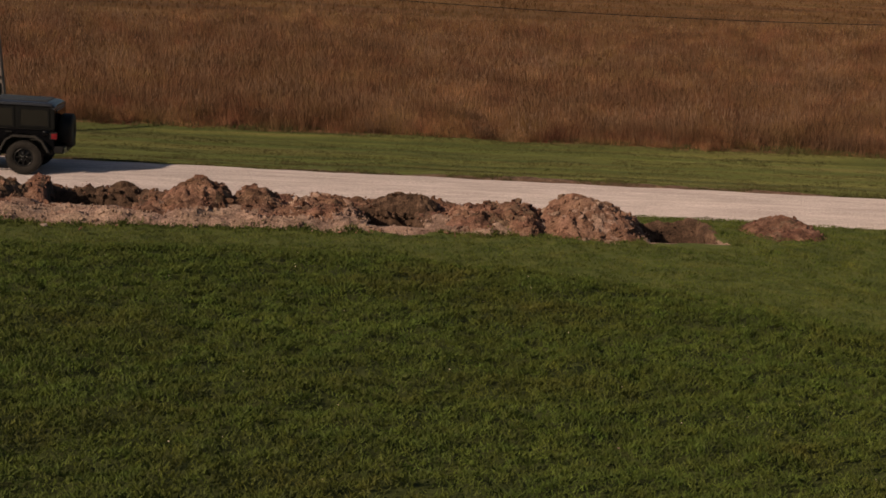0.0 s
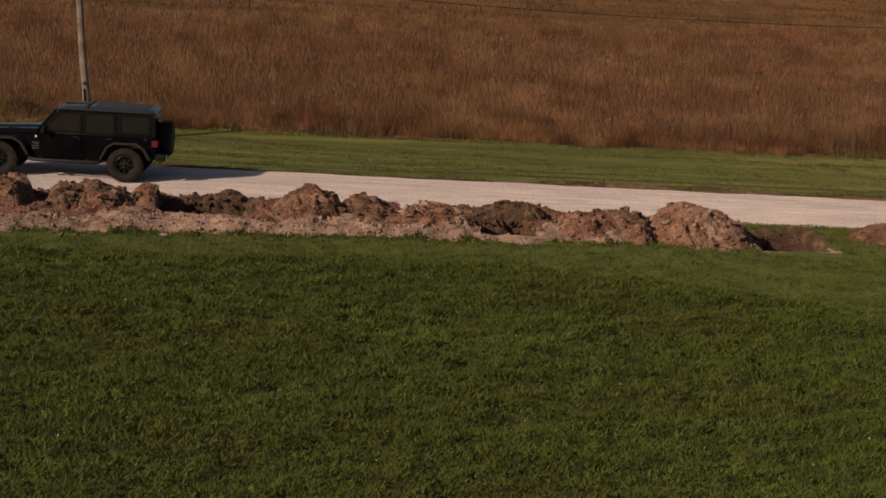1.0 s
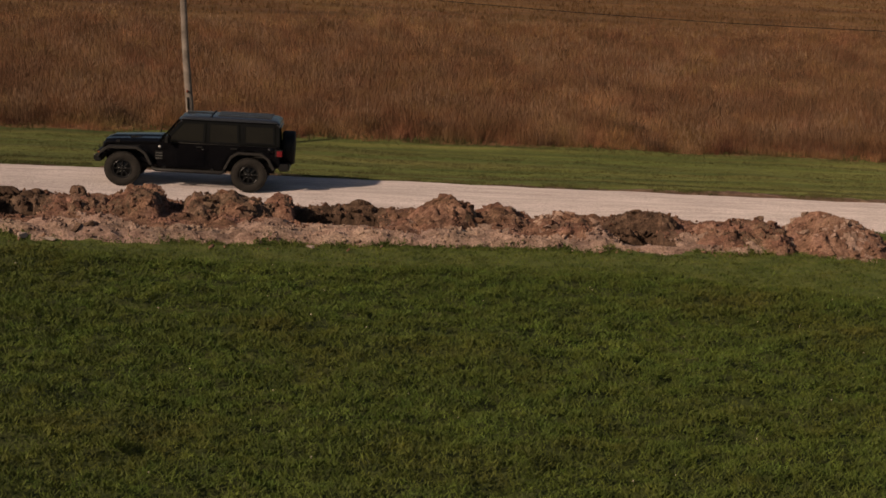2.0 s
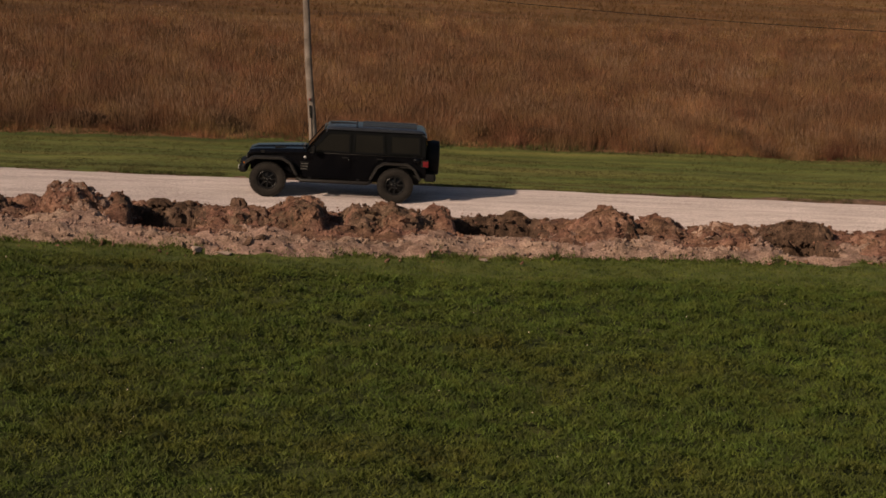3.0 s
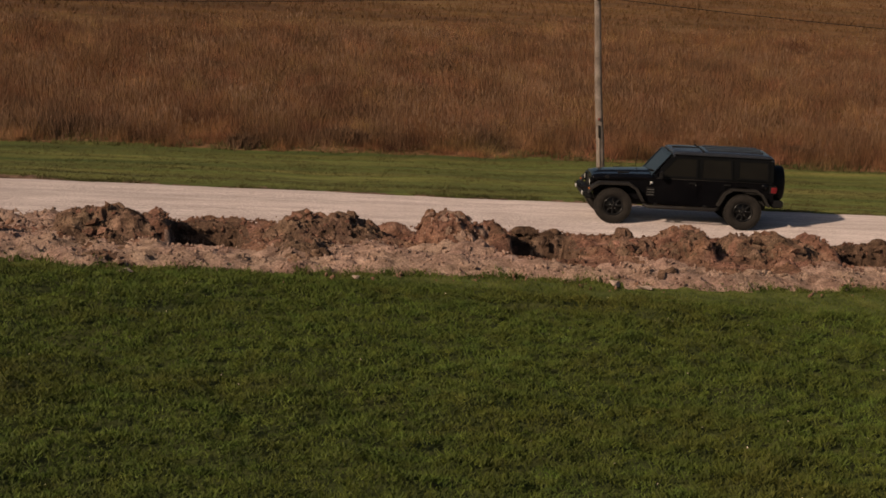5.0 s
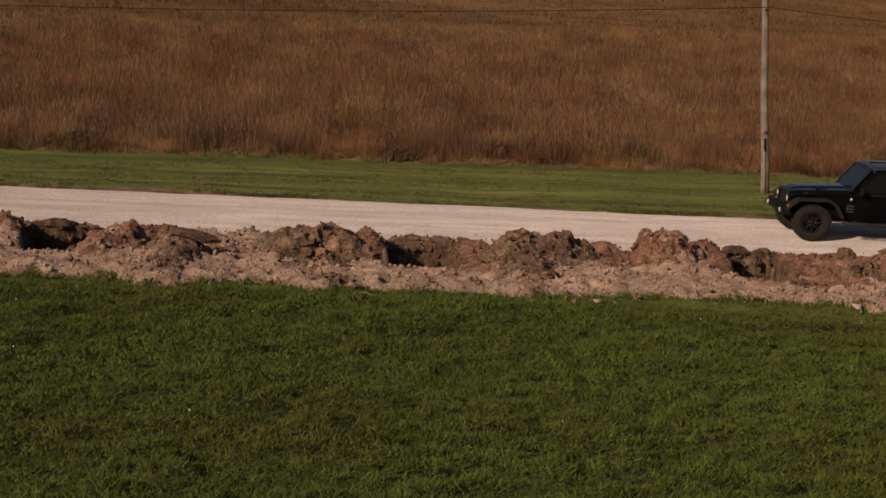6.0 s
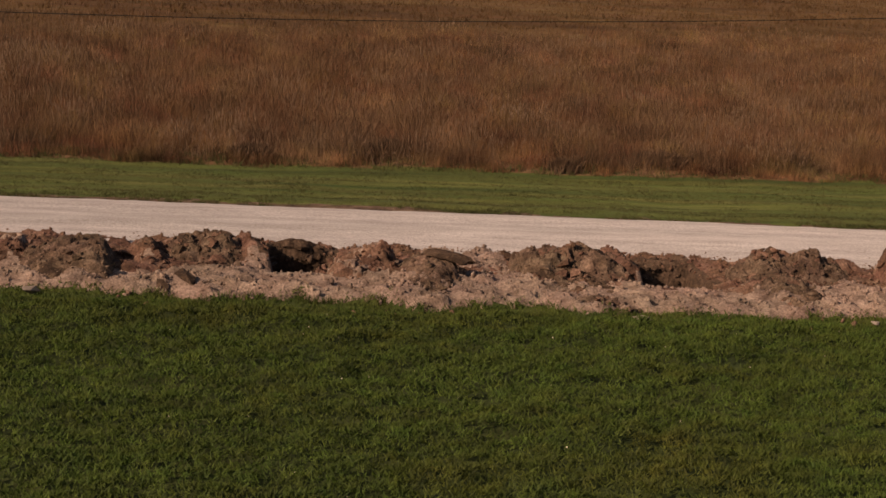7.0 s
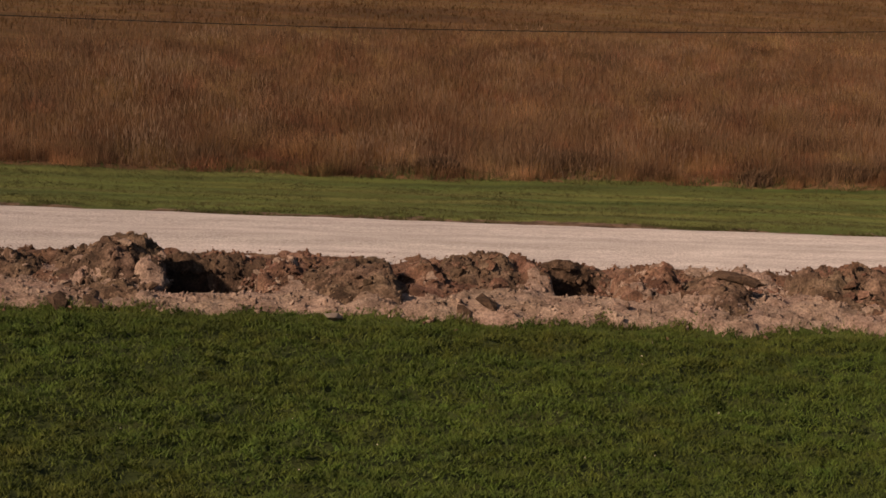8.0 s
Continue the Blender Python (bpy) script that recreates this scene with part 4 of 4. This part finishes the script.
def wheel_parts(parent, x, y, z, out, name="wheel"):
    """A large knobbly tyre on a black rim; out: -1 or 1, the side it faces."""
    hub = new(name)
    hub.parent = parent
    hub.matrix_basis = pose(x, y, z)
    R, w = 0.435, 0.155
    bm = lathe([(0.225, -w * 0.8), (0.27, -w * 1.02), (0.34, -w * 1.06), (0.40, -w * 1.0), (R - 0.012, -w * 0.88), (R - 0.014, -w * 0.3), (R - 0.014, w * 0.3), (R - 0.012, w * 0.88), (0.40, w), (0.34, w * 1.06), (0.27, w * 1.02), (0.225, w * 0.8)], 56)
    for q in range(34):
        for side in (-1, 1):
            a = 2 * math.pi * (q + (0.5 if side > 0 else 0)) / 34
            bl = bmesh.new()
            bmesh.ops.create_cube(bl, size=1, matrix=Matrix.Rotation(-a, 4, "Y") @ Matrix.Translation((R - 0.014, side * w * 0.72, 0)) @ Matrix.Diagonal((0.03, w * 0.55, 0.05, 1)))
            join(bm, bl)
            bl = bmesh.new()
            bmesh.ops.create_cube(bl, size=1, matrix=Matrix.Rotation(-a - 0.05, 4, "Y") @ Matrix.Translation((R - 0.015, side * w * 0.2, 0)) @ Matrix.Diagonal((0.026, w * 0.32, 0.045, 1)))
            join(bm, bl)
    part("tyre", bm, M_RUBBER, hub)
    bm = lathe([(0.232, -w * 0.86), (0.232, w * 0.86), (0.205, w * 0.8), (0.20, -w * 0.8)], 40)
    for f in bm.faces:
        f.smooth = True
    disc = lathe([(0.205, out * 0.045), (0.11, out * 0.07), (0.055, out * 0.085), (0.001, out * 0.085), (0.001, out * 0.02), (0.205, out * 0.01)], 40, False)
    join(bm, disc)
    for q in range(8):
        a = 2 * math.pi * q / 8
        sp = bmesh.new()
        bmesh.ops.create_cube(sp, size=1, matrix=Matrix.Rotation(-a, 4, "Y") @ Matrix.Translation((0.135, out * 0.085, 0)) @ Matrix.Diagonal((0.15, 0.05, 0.042, 1)))
        join(bm, bevelled(sp, 0.008, 1))
    part("rim", bm, M_RIM, hub, "black alloy rim with eight spokes")
    part("hub_cap", lathe([(0.045, out * 0.085), (0.042, out * 0.125), (0.03, out * 0.135), (0.001, out * 0.135)], 20, False), M_RIM, hub, "black hub cap")
    for q in range(5):
        a = 2 * math.pi * q / 5 + 0.3
        part("lug_nut", tube([(0.075 * math.cos(a), out * 0.08, 0.075 * math.sin(a)), (0.075 * math.cos(a), out * 0.11, 0.075 * math.sin(a))], 0.012, 6), M_SILVER, hub)
    return hub


def arch(cx, z0, r, n=14, a0=0, a1=180):
    return [(cx + r * math.cos(radians(a0 + (a1 - a0) * k / n)), z0 + r * math.sin(radians(a0 + (a1 - a0) * k / n))) for k in range(n + 1)]


def band(outer, inner, y0, y1, bevel=0.012):
    return prism(outer + inner[::-1], y0, y1, bevel)


def off_road_car(x, y, z, turn):
    """Front axle at the origin, the tail towards +x, the near flank towards -y."""
    car = new("off_road_car")
    car.matrix_basis = pose(x, y, z, 0, 0, turn) @ Matrix.Diagonal((1, 1, 0.955, 1))
    tagged(car, "black four-door off-road car with hardtop on the gravel road", "car")
    W = 0.80
    # lower body with the rear wheel arches cut out
    low = [(0.80, 0.52), (0.80, 1.16), (3.74, 1.16), (3.76, 0.66)] + [(3.56, 0.62)] + arch(3.03, 0.50, 0.53, 14, 15, 168) + [(2.48, 0.50)]
    part("body", prism(low, -W, W, 0.02), M_PAINT, car)
    part("wheel_housing", box(2.44, 3.62, -0.60, 0.60, 0.50, 1.10, 0.02), M_UNDER, car)
    part("wheel_housing", box(-0.40, 0.80, -0.55, 0.55, 0.50, 1.00, 0.02), M_UNDER, car)
    part("underbody", box(-0.30, 3.6, -0.52, 0.52, 0.44, 0.66, 0.02), M_UNDER, car)
    for s in (-1, 1):
        part("axle", tube([(0 if s < 0 else 3.03, -0.72, 0.43), (0 if s < 0 else 3.03, 0.72, 0.43)], 0.05, 10), M_UNDER, car)
    # front end, tapering towards the grille
    bm = bmesh.new()
    ends = []
    for px, hw, z0, z1 in ((-0.44, 0.56, 0.62, 1.07), (0.2, 0.62, 0.62, 1.11), (0.84, 0.72, 0.55, 1.14)):
        ends.append([bm.verts.new(c) for c in ((px, -hw, z0), (px, hw, z0), (px, hw, z1), (px, -hw, z1))])
    bm.faces.new(ends[0])
    bm.faces.new(ends[-1][::-1])
    for e0, e1 in zip(ends, ends[1:]):
        for k in range(4):
            bm.faces.new((e0[k], e0[(k + 1) % 4], e1[(k + 1) % 4], e1[k]))
    part("engine_bay", bevelled(bm, 0.02), M_PAINT, car)
    # bonnet with a raised middle
    bm = bmesh.new()
    rows = []
    for px, hw, zt in ((-0.49, 0.58, 1.06), (-0.46, 0.60, 1.105), (-0.30, 0.62, 1.135), (0.1, 0.655, 1.16), (0.5, 0.70, 1.185), (0.86, 0.745, 1.20)):
        row = []
        for v in np.linspace(-1, 1, 13):
            crown = 0.035 * (1 - v * v) + (0.03 if abs(v) < 0.45 and px > -0.4 else 0)
            drop = 0.05 if abs(v) > 0.99 else 0
            row.append(bm.verts.new((px, v * hw, zt + crown - drop)))
        rows.append(row)
    for r0, r1 in zip(rows, rows[1:]):
        for a in range(12):
            bm.faces.new((r0[a], r0[a + 1], r1[a + 1], r1[a]))
    ext = bmesh.ops.extrude_face_region(bm, geom=list(bm.faces))
    bmesh.ops.translate(bm, verts=[v for v in ext["geom"] if isinstance(v, bmesh.types.BMVert)], vec=(0, 0, -0.06))
    bonnet = part("bonnet", bevelled(bm, 0.008, 1, 20), M_PAINT, car)
    for s in (-1, 1):
        part("bonnet_vent", box(0.12, 0.40, s * 0.36 - 0.07, s * 0.36 + 0.07, 1.175, 1.212, 0.012), M_TRIM, bonnet, "black plastic air vent")
        part("bonnet_latch", box(-0.20, -0.10, s * 0.635 - 0.015, s * 0.635 + 0.02, 1.06, 1.13, 0.008), M_TRIM, bonnet)
    # grille with seven slots and the round headlamps
    grille = part("grille", box(-0.50, -0.43, -0.60, 0.60, 0.72, 1.08, 0.03), M_PAINT, car)
    for k in range(7):
        part("slot", box(-0.508, -0.47, -0.24 + k * 0.08 - 0.024, -0.24 + k * 0.08 + 0.024, 0.78, 1.02, 0.01), M_UNDER, grille)
    for s in (-1, 1):
        lamp = new("headlamp")
        lamp.parent = car
        lamp.matrix_basis = pose(-0.50, s * 0.46, 0.94, 0, 0, 90)
        part("bezel", lathe([(0.10, 0.0), (0.10, 0.03), (0.085, 0.035), (0.085, 0.0)], 24), M_TRIM, lamp)
        part("lens", lathe([(0.086, 0.012), (0.07, 0.03), (0.04, 0.04), (0.001, 0.043)], 24, False), M_CLEAR, lamp, "clear round lens")
        part("marker_lamp", box(-0.60, -0.54, s * 0.82 - 0.05, s * 0.82 + 0.05, 0.80, 0.84, 0.012), M_AMBER, car, "amber marker lamp on the wing")
    # bumpers
    front = part("front_bumper", box(-0.70, -0.50, -0.86, 0.86, 0.58, 0.76, 0.035), M_TRIM, car)
    for s in (-1, 1):
        fog = part("fog_lamp", lathe([(0.055, 0), (0.05, 0.02), (0.001, 0.026)], 18, False), M_CLEAR, front, "pale fog lamp")
        fog.matrix_basis = pose(-0.702, s * 0.60, 0.68, 0, 0, 90)
        part("tow_hook", tube([(-0.72, s * 0.36, 0.75), (-0.78, s * 0.36, 0.80), (-0.72, s * 0.36, 0.84)], 0.014, 6), M_TRIM, front)
    part("winch_plate", box(-0.70, -0.48, -0.40, 0.40, 0.74, 0.80, 0.02), M_TRIM, front)
    rear = part("rear_bumper", box(3.72, 3.98, -0.82, 0.82, 0.56, 0.74, 0.03), M_TRIM, car)
    part("plate", box(3.979, 3.992, -0.78, -0.50, 0.58, 0.71, 0.004), M_SILVER, rear, "pale blank plate")
    # flat-topped wheel flares
    for s in (-1, 1):
        y0, y1 = (-0.96, -0.66) if s < 0 else (0.66, 0.96)
        part("front_flare", band([(-0.62, 0.72), (-0.54, 0.88), (-0.36, 1.00), (0.36, 1.01), (0.55, 0.88), (0.72, 0.58)], [(-0.58, 0.70), (-0.49, 0.83), (-0.33, 0.94), (0.33, 0.95), (0.50, 0.84), (0.66, 0.56)], y0, y1), M_DUSTY, car, "dusty black plastic wheel flare")
        y0, y1 = (-0.96, -0.79) if s < 0 else (0.79, 0.96)
        part("rear_flare", band([(2.40, 0.56), (2.56, 0.88), (2.74, 1.00), (3.32, 1.00), (3.50, 0.88), (3.66, 0.60)], [(2.47, 0.55), (2.61, 0.84), (2.77, 0.945), (3.29, 0.945), (3.45, 0.84), (3.59, 0.59)], y0, y1), M_DUSTY, car, "dusty black plastic wheel flare")
        part("side_step", tube([(0.70, s * 0.86, 0.50), (0.80, s * 0.92, 0.46), (2.36, s * 0.92, 0.46), (2.46, s * 0.86, 0.50)], 0.045, 10), M_DUSTY, car, "dusty black tubular side step")
        part("step_bracket", box(0.95, 1.02, s * 0.84 - 0.09, s * 0.84 + 0.09, 0.46, 0.54, 0.006), M_TRIM, car)
        part("step_bracket", box(2.10, 2.17, s * 0.84 - 0.09, s * 0.84 + 0.09, 0.46, 0.54, 0.006), M_TRIM, car)
    # wheels
    for px in (0.0, 3.03):
        for s in (-1, 1):
            wheel_parts(car, px, s * 0.79, 0.435, s)
    spare = new("spare_wheel")
    spare.parent = car
    spare.matrix_basis = pose(3.91, -0.04, 1.08, 0, 0, -90)
    part("tyre", lathe([(0.30, -0.13), (0.40, -0.14), (0.425, -0.10), (0.425, 0.10), (0.40, 0.14), (0.30, 0.13)], 48), M_RUBBER, spare)
    part("cover", lathe([(0.43, -0.06), (0.43, 0.12), (0.405, 0.155), (0.25, 0.165), (0.001, 0.168), (0.001, 0.14), (0.40, 0.14), (0.42, -0.06)], 48, False), M_TRIM, spare, "plain black spare wheel cover")
    part("spare_carrier", box(3.74, 3.84, -0.22, 0.10, 0.94, 1.26, 0.01), M_TRIM, car)
    # cabin: windscreen, pillars, hardtop
    T = 0.08
    cab = [(0.90, 1.16), (1.34, 1.72), (1.40, 1.76), (3.66, 1.76), (3.72, 1.70), (3.74, 1.16)]
    part("cabin", prism(cab, -W + 0.03, W - 0.03, 0.02, T, 1.16), M_PAINT, car)
    bm = bmesh.new()
    rows = []
    for px, zt in ((1.34, 1.74), (1.40, 1.785), (1.7, 1.80), (2.5, 1.805), (3.3, 1.80), (3.62, 1.785), (3.72, 1.72)):
        rows.append([bm.verts.new((px, v * 0.735, zt - 0.008 + 0.045 * (1 - v ** 4) - (0.012 if abs(v) > 0.99 else 0))) for v in np.linspace(-1, 1, 15)])
    for r0, r1 in zip(rows, rows[1:]):
        for a in range(14):
            bm.faces.new((r0[a], r0[a + 1], r1[a + 1], r1[a]))
    ext = bmesh.ops.extrude_face_region(bm, geom=list(bm.faces))
    bmesh.ops.translate(bm, verts=[v for v in ext["geom"] if isinstance(v, bmesh.types.BMVert)], vec=(0, 0, -0.05))
    bmesh.ops.recalc_face_normals(bm, faces=bm.faces)
    for f in bm.faces:
        f.smooth = abs(f.normal.z) > 0.5
    roof = part("hardtop", bm, M_ROOF, car, "satin black hardtop reflecting the sky, its blue sheen also in the colour")
    part("roof_seam", box(2.05, 2.075, -0.66, 0.66, 1.80, 1.857, 0.004), M_TRIM, roof)
    part("roof_seam", box(1.42, 2.05, -0.012, 0.012, 1.80, 1.856, 0.003), M_TRIM, roof)
    for k in range(3):
        part("roof_rib", box(2.2, 3.5, -0.36 + k * 0.36 - 0.05, -0.36 + k * 0.36 + 0.05, 1.80, 1.862, 0.006), M_ROOF, roof)
    part("rain_gutter", prism([(1.36, 1.715), (1.36, 1.745), (3.70, 1.745), (3.70, 1.715)], -0.742, 0.742, 0.006), M_PAINT, roof)
    # windscreen leaning back in its frame
    d = Vector((0.44, 0, 0.56)).normalized()
    screen = new("windscreen")
    screen.parent = car
    screen.matrix_basis = Matrix.Translation((0.885, 0, 1.18)) @ Matrix.Rotation(math.atan2(d.x, d.z), 4, "Y")
    part("glass", box(-0.018, -0.004, -0.64, 0.64, 0.06, 0.64, 0.004), M_TINT, screen)
    part("frame", box(-0.03, 0.01, -0.735, 0.735, 0.0, 0.055, 0.008), M_PAINT, screen)
    part("frame", box(-0.03, 0.01, -0.70, 0.70, 0.645, 0.70, 0.008), M_PAINT, screen)
    for s in (-1, 1):
        part("frame", box(-0.03, 0.01, s * 0.675 - 0.035, s * 0.675 + 0.035, 0.03, 0.69, 0.008), M_PAINT, screen)
        part("wiper", tube([(-0.03, s * 0.1, 0.05), (-0.032, s * 0.1 - 0.42, 0.12)], 0.008, 6), M_TRIM, screen)

    # doors, windows, handles, mirrors, hinges on both flanks
    for s in (-1, 1):
        yo = s * (W + 0.004)

        def flank(outline, thick, bevel, lower=False):
            lo, hi = yo - s * 0.02, yo + s * thick
            return prism(outline, lo, hi, bevel, 0.0 if lower else T, 1.16)

        front_door = part("front_door", flank([(0.98, 0.60), (0.96, 1.14), (1.96, 1.14), (1.96, 0.57), (1.06, 0.57)], 0.012, 0.012, True), M_PAINT, car)
        rear_door = part("rear_door", flank([(1.99, 0.57), (1.99, 1.14), (2.80, 1.14), (2.78, 1.04), (2.66, 1.02), (2.50, 0.88), (2.40, 0.62), (2.36, 0.57)], 0.012, 0.012, True), M_PAINT, car)

        def framed(name, parent, outline, inset, mat_frame):
            cx = sum(p[0] for p in outline) / len(outline)
            cz = sum(p[1] for p in outline) / len(outline)
            inner = [(px + (cx - px) * inset / max(abs(cx - px), 0.05), pz + (cz - pz) * inset * 0.9 / max(abs(cz - pz), 0.05)) for px, pz in outline]
            bm = bmesh.new()
            yy = lambda pz, off: yo - s * 0.03 - s * T * (pz - 1.16) + s * off
            loops = [[bm.verts.new((px, yy(pz, off), pz)) for px, pz in o] for o, off in ((outline, -0.01), (outline, 0.022), (inner, 0.022), (inner, -0.01))]
            n = len(outline)
            for l0, l1 in zip(loops, loops[1:]):
                for k in range(n):
                    bm.faces.new((l0[k], l0[(k + 1) % n], l1[(k + 1) % n], l1[k]))
            window = part(name, bevelled(bm, 0.004, 1), mat_frame, parent)
            bm = bmesh.new()
            a = [bm.verts.new((px, yy(pz, 0.010), pz)) for px, pz in inner]
            b = [bm.verts.new((px, yy(pz, 0.002), pz)) for px, pz in inner]
            bm.faces.new(a)
            bm.faces.new(b[::-1])
            for k in range(n):
                bm.faces.new((a[k], b[k], b[(k + 1) % n], a[(k + 1) % n]))
            bmesh.ops.recalc_face_normals(bm, faces=bm.faces)
            return part("tinted_pane", bm, M_TINT, window if parent is car else parent, "dark tinted glass")

        framed("window_frame", front_door, [(1.00, 1.165), (1.37, 1.69), (1.95, 1.70), (1.95, 1.165)], 0.055, M_PAINT)
        framed("window_frame", rear_door, [(1.995, 1.165), (1.995, 1.70), (2.74, 1.70), (2.78, 1.165)], 0.055, M_PAINT)
        framed("quarter_window", car, [(2.86, 1.20), (2.86, 1.68), (3.60, 1.68), (3.62, 1.20)], 0.045, M_PAINT)
        part("handle", box(1.74, 1.90, min(yo, yo + s * 0.045), max(yo, yo + s * 0.045), 1.045, 1.085, 0.01), M_TRIM, front_door, "black door handle")
        part("lock", tube([(1.90, yo, 1.02), (1.90, yo + s * 0.02, 1.02)], 0.012, 8), M_SILVER, front_door)
        part("handle", box(2.56, 2.72, min(yo, yo + s * 0.045), max(yo, yo + s * 0.045), 1.045, 1.085, 0.01), M_TRIM, rear_door, "black door handle")
        for dz in (0.70, 1.02):
            part("hinge", box(0.935, 1.03, min(yo, yo + s * 0.03), max(yo, yo + s * 0.03), dz - 0.03, dz + 0.03, 0.006), M_PAINT, front_door)
            part("hinge", box(1.94, 2.03, min(yo, yo + s * 0.03), max(yo, yo + s * 0.03), dz - 0.03, dz + 0.03, 0.006), M_PAINT, rear_door)
        # lighter strip added in place of a line reflected along the flank
        part("belt_highlight", tube([(0.98, yo + s * 0.004, 1.150), (2.0, yo + s * 0.004, 1.152), (3.66, yo + s * 0.002, 1.150)], 0.008, 8), M_DUSTY, car, "thin strip added for the highlight under the windows")
        arm = part("mirror_arm", tube([(1.10, yo, 1.15), (1.08, yo + s * 0.10, 1.19)], 0.022, 8), M_TRIM, front_door)
        part("mirror", box(1.02, 1.11, min(yo + s * 0.07, yo + s * 0.24), max(yo + s * 0.07, yo + s * 0.24), 1.16, 1.34, 0.03), M_TRIM, front_door, "black door mirror")
        # silver badge in a pale material that stands in for its sun glint
        badge = part("badge", lathe([(0.034, 0), (0.032, 0.012), (0.02, 0.022), (0.001, 0.026)], 18, False), M_CLEAR, car, "small round silver badge, its sun glint painted pale")
        badge.matrix_basis = pose(0.865, s * 0.803, 1.03, 0, 0, 0 if s > 0 else 180)
        bars = part("side_vent", box(0.76, 0.95, min(s * 0.78, s * 0.806), max(s * 0.78, s * 0.806), 0.70, 0.92, 0.008), M_TRIM, car, "black side vent with dull metal bars")
        for k in range(3):
            part("vent_bar", box(0.775, 0.94, min(s * 0.80, s * 0.815), max(s * 0.80, s * 0.815), 0.730 + k * 0.065, 0.742 + k * 0.065, 0.003), M_SILVER, bars)
        lamp = part("tail_lamp", box(3.62, 3.80, s * 0.74 - 0.075, s * 0.74 + 0.075, 0.90, 1.10, 0.015), M_TRIM, car, "square tail lamp")
        part("lens", box(3.66, 3.806, s * 0.745 - 0.075, s * 0.745 + 0.078, 0.92, 1.08, 0.01), M_RED, lamp, "red lens")
    flap = part("fuel_flap", lathe([(0.085, 0), (0.085, 0.012), (0.001, 0.014)], 20, False), M_PAINT, car, "black fuel flap")
    flap.matrix_basis = pose(3.52, -0.80, 1.07, 0, 0, 180)
    # tailgate with the back window
    gate = part("tailgate", box(3.735, 3.765, -0.66, 0.66, 0.72, 1.15, 0.012), M_PAINT, car)
    part("back_window", box(3.715, 3.745, -0.55, 0.55, 1.20, 1.64, 0.012), M_TINT, car, "dark tinted back window")
    part("exhaust", tube([(3.4, 0.45, 0.48), (3.85, 0.45, 0.48)], 0.035, 10), M_SILVER, car)
    part("antenna", tube([(0.70, 0.78, 1.12), (0.76, 0.80, 1.70)], 0.006, 6), M_TRIM, car)
    return car


off_road_car(-5.13, 45.84, 0.062, -6.0)
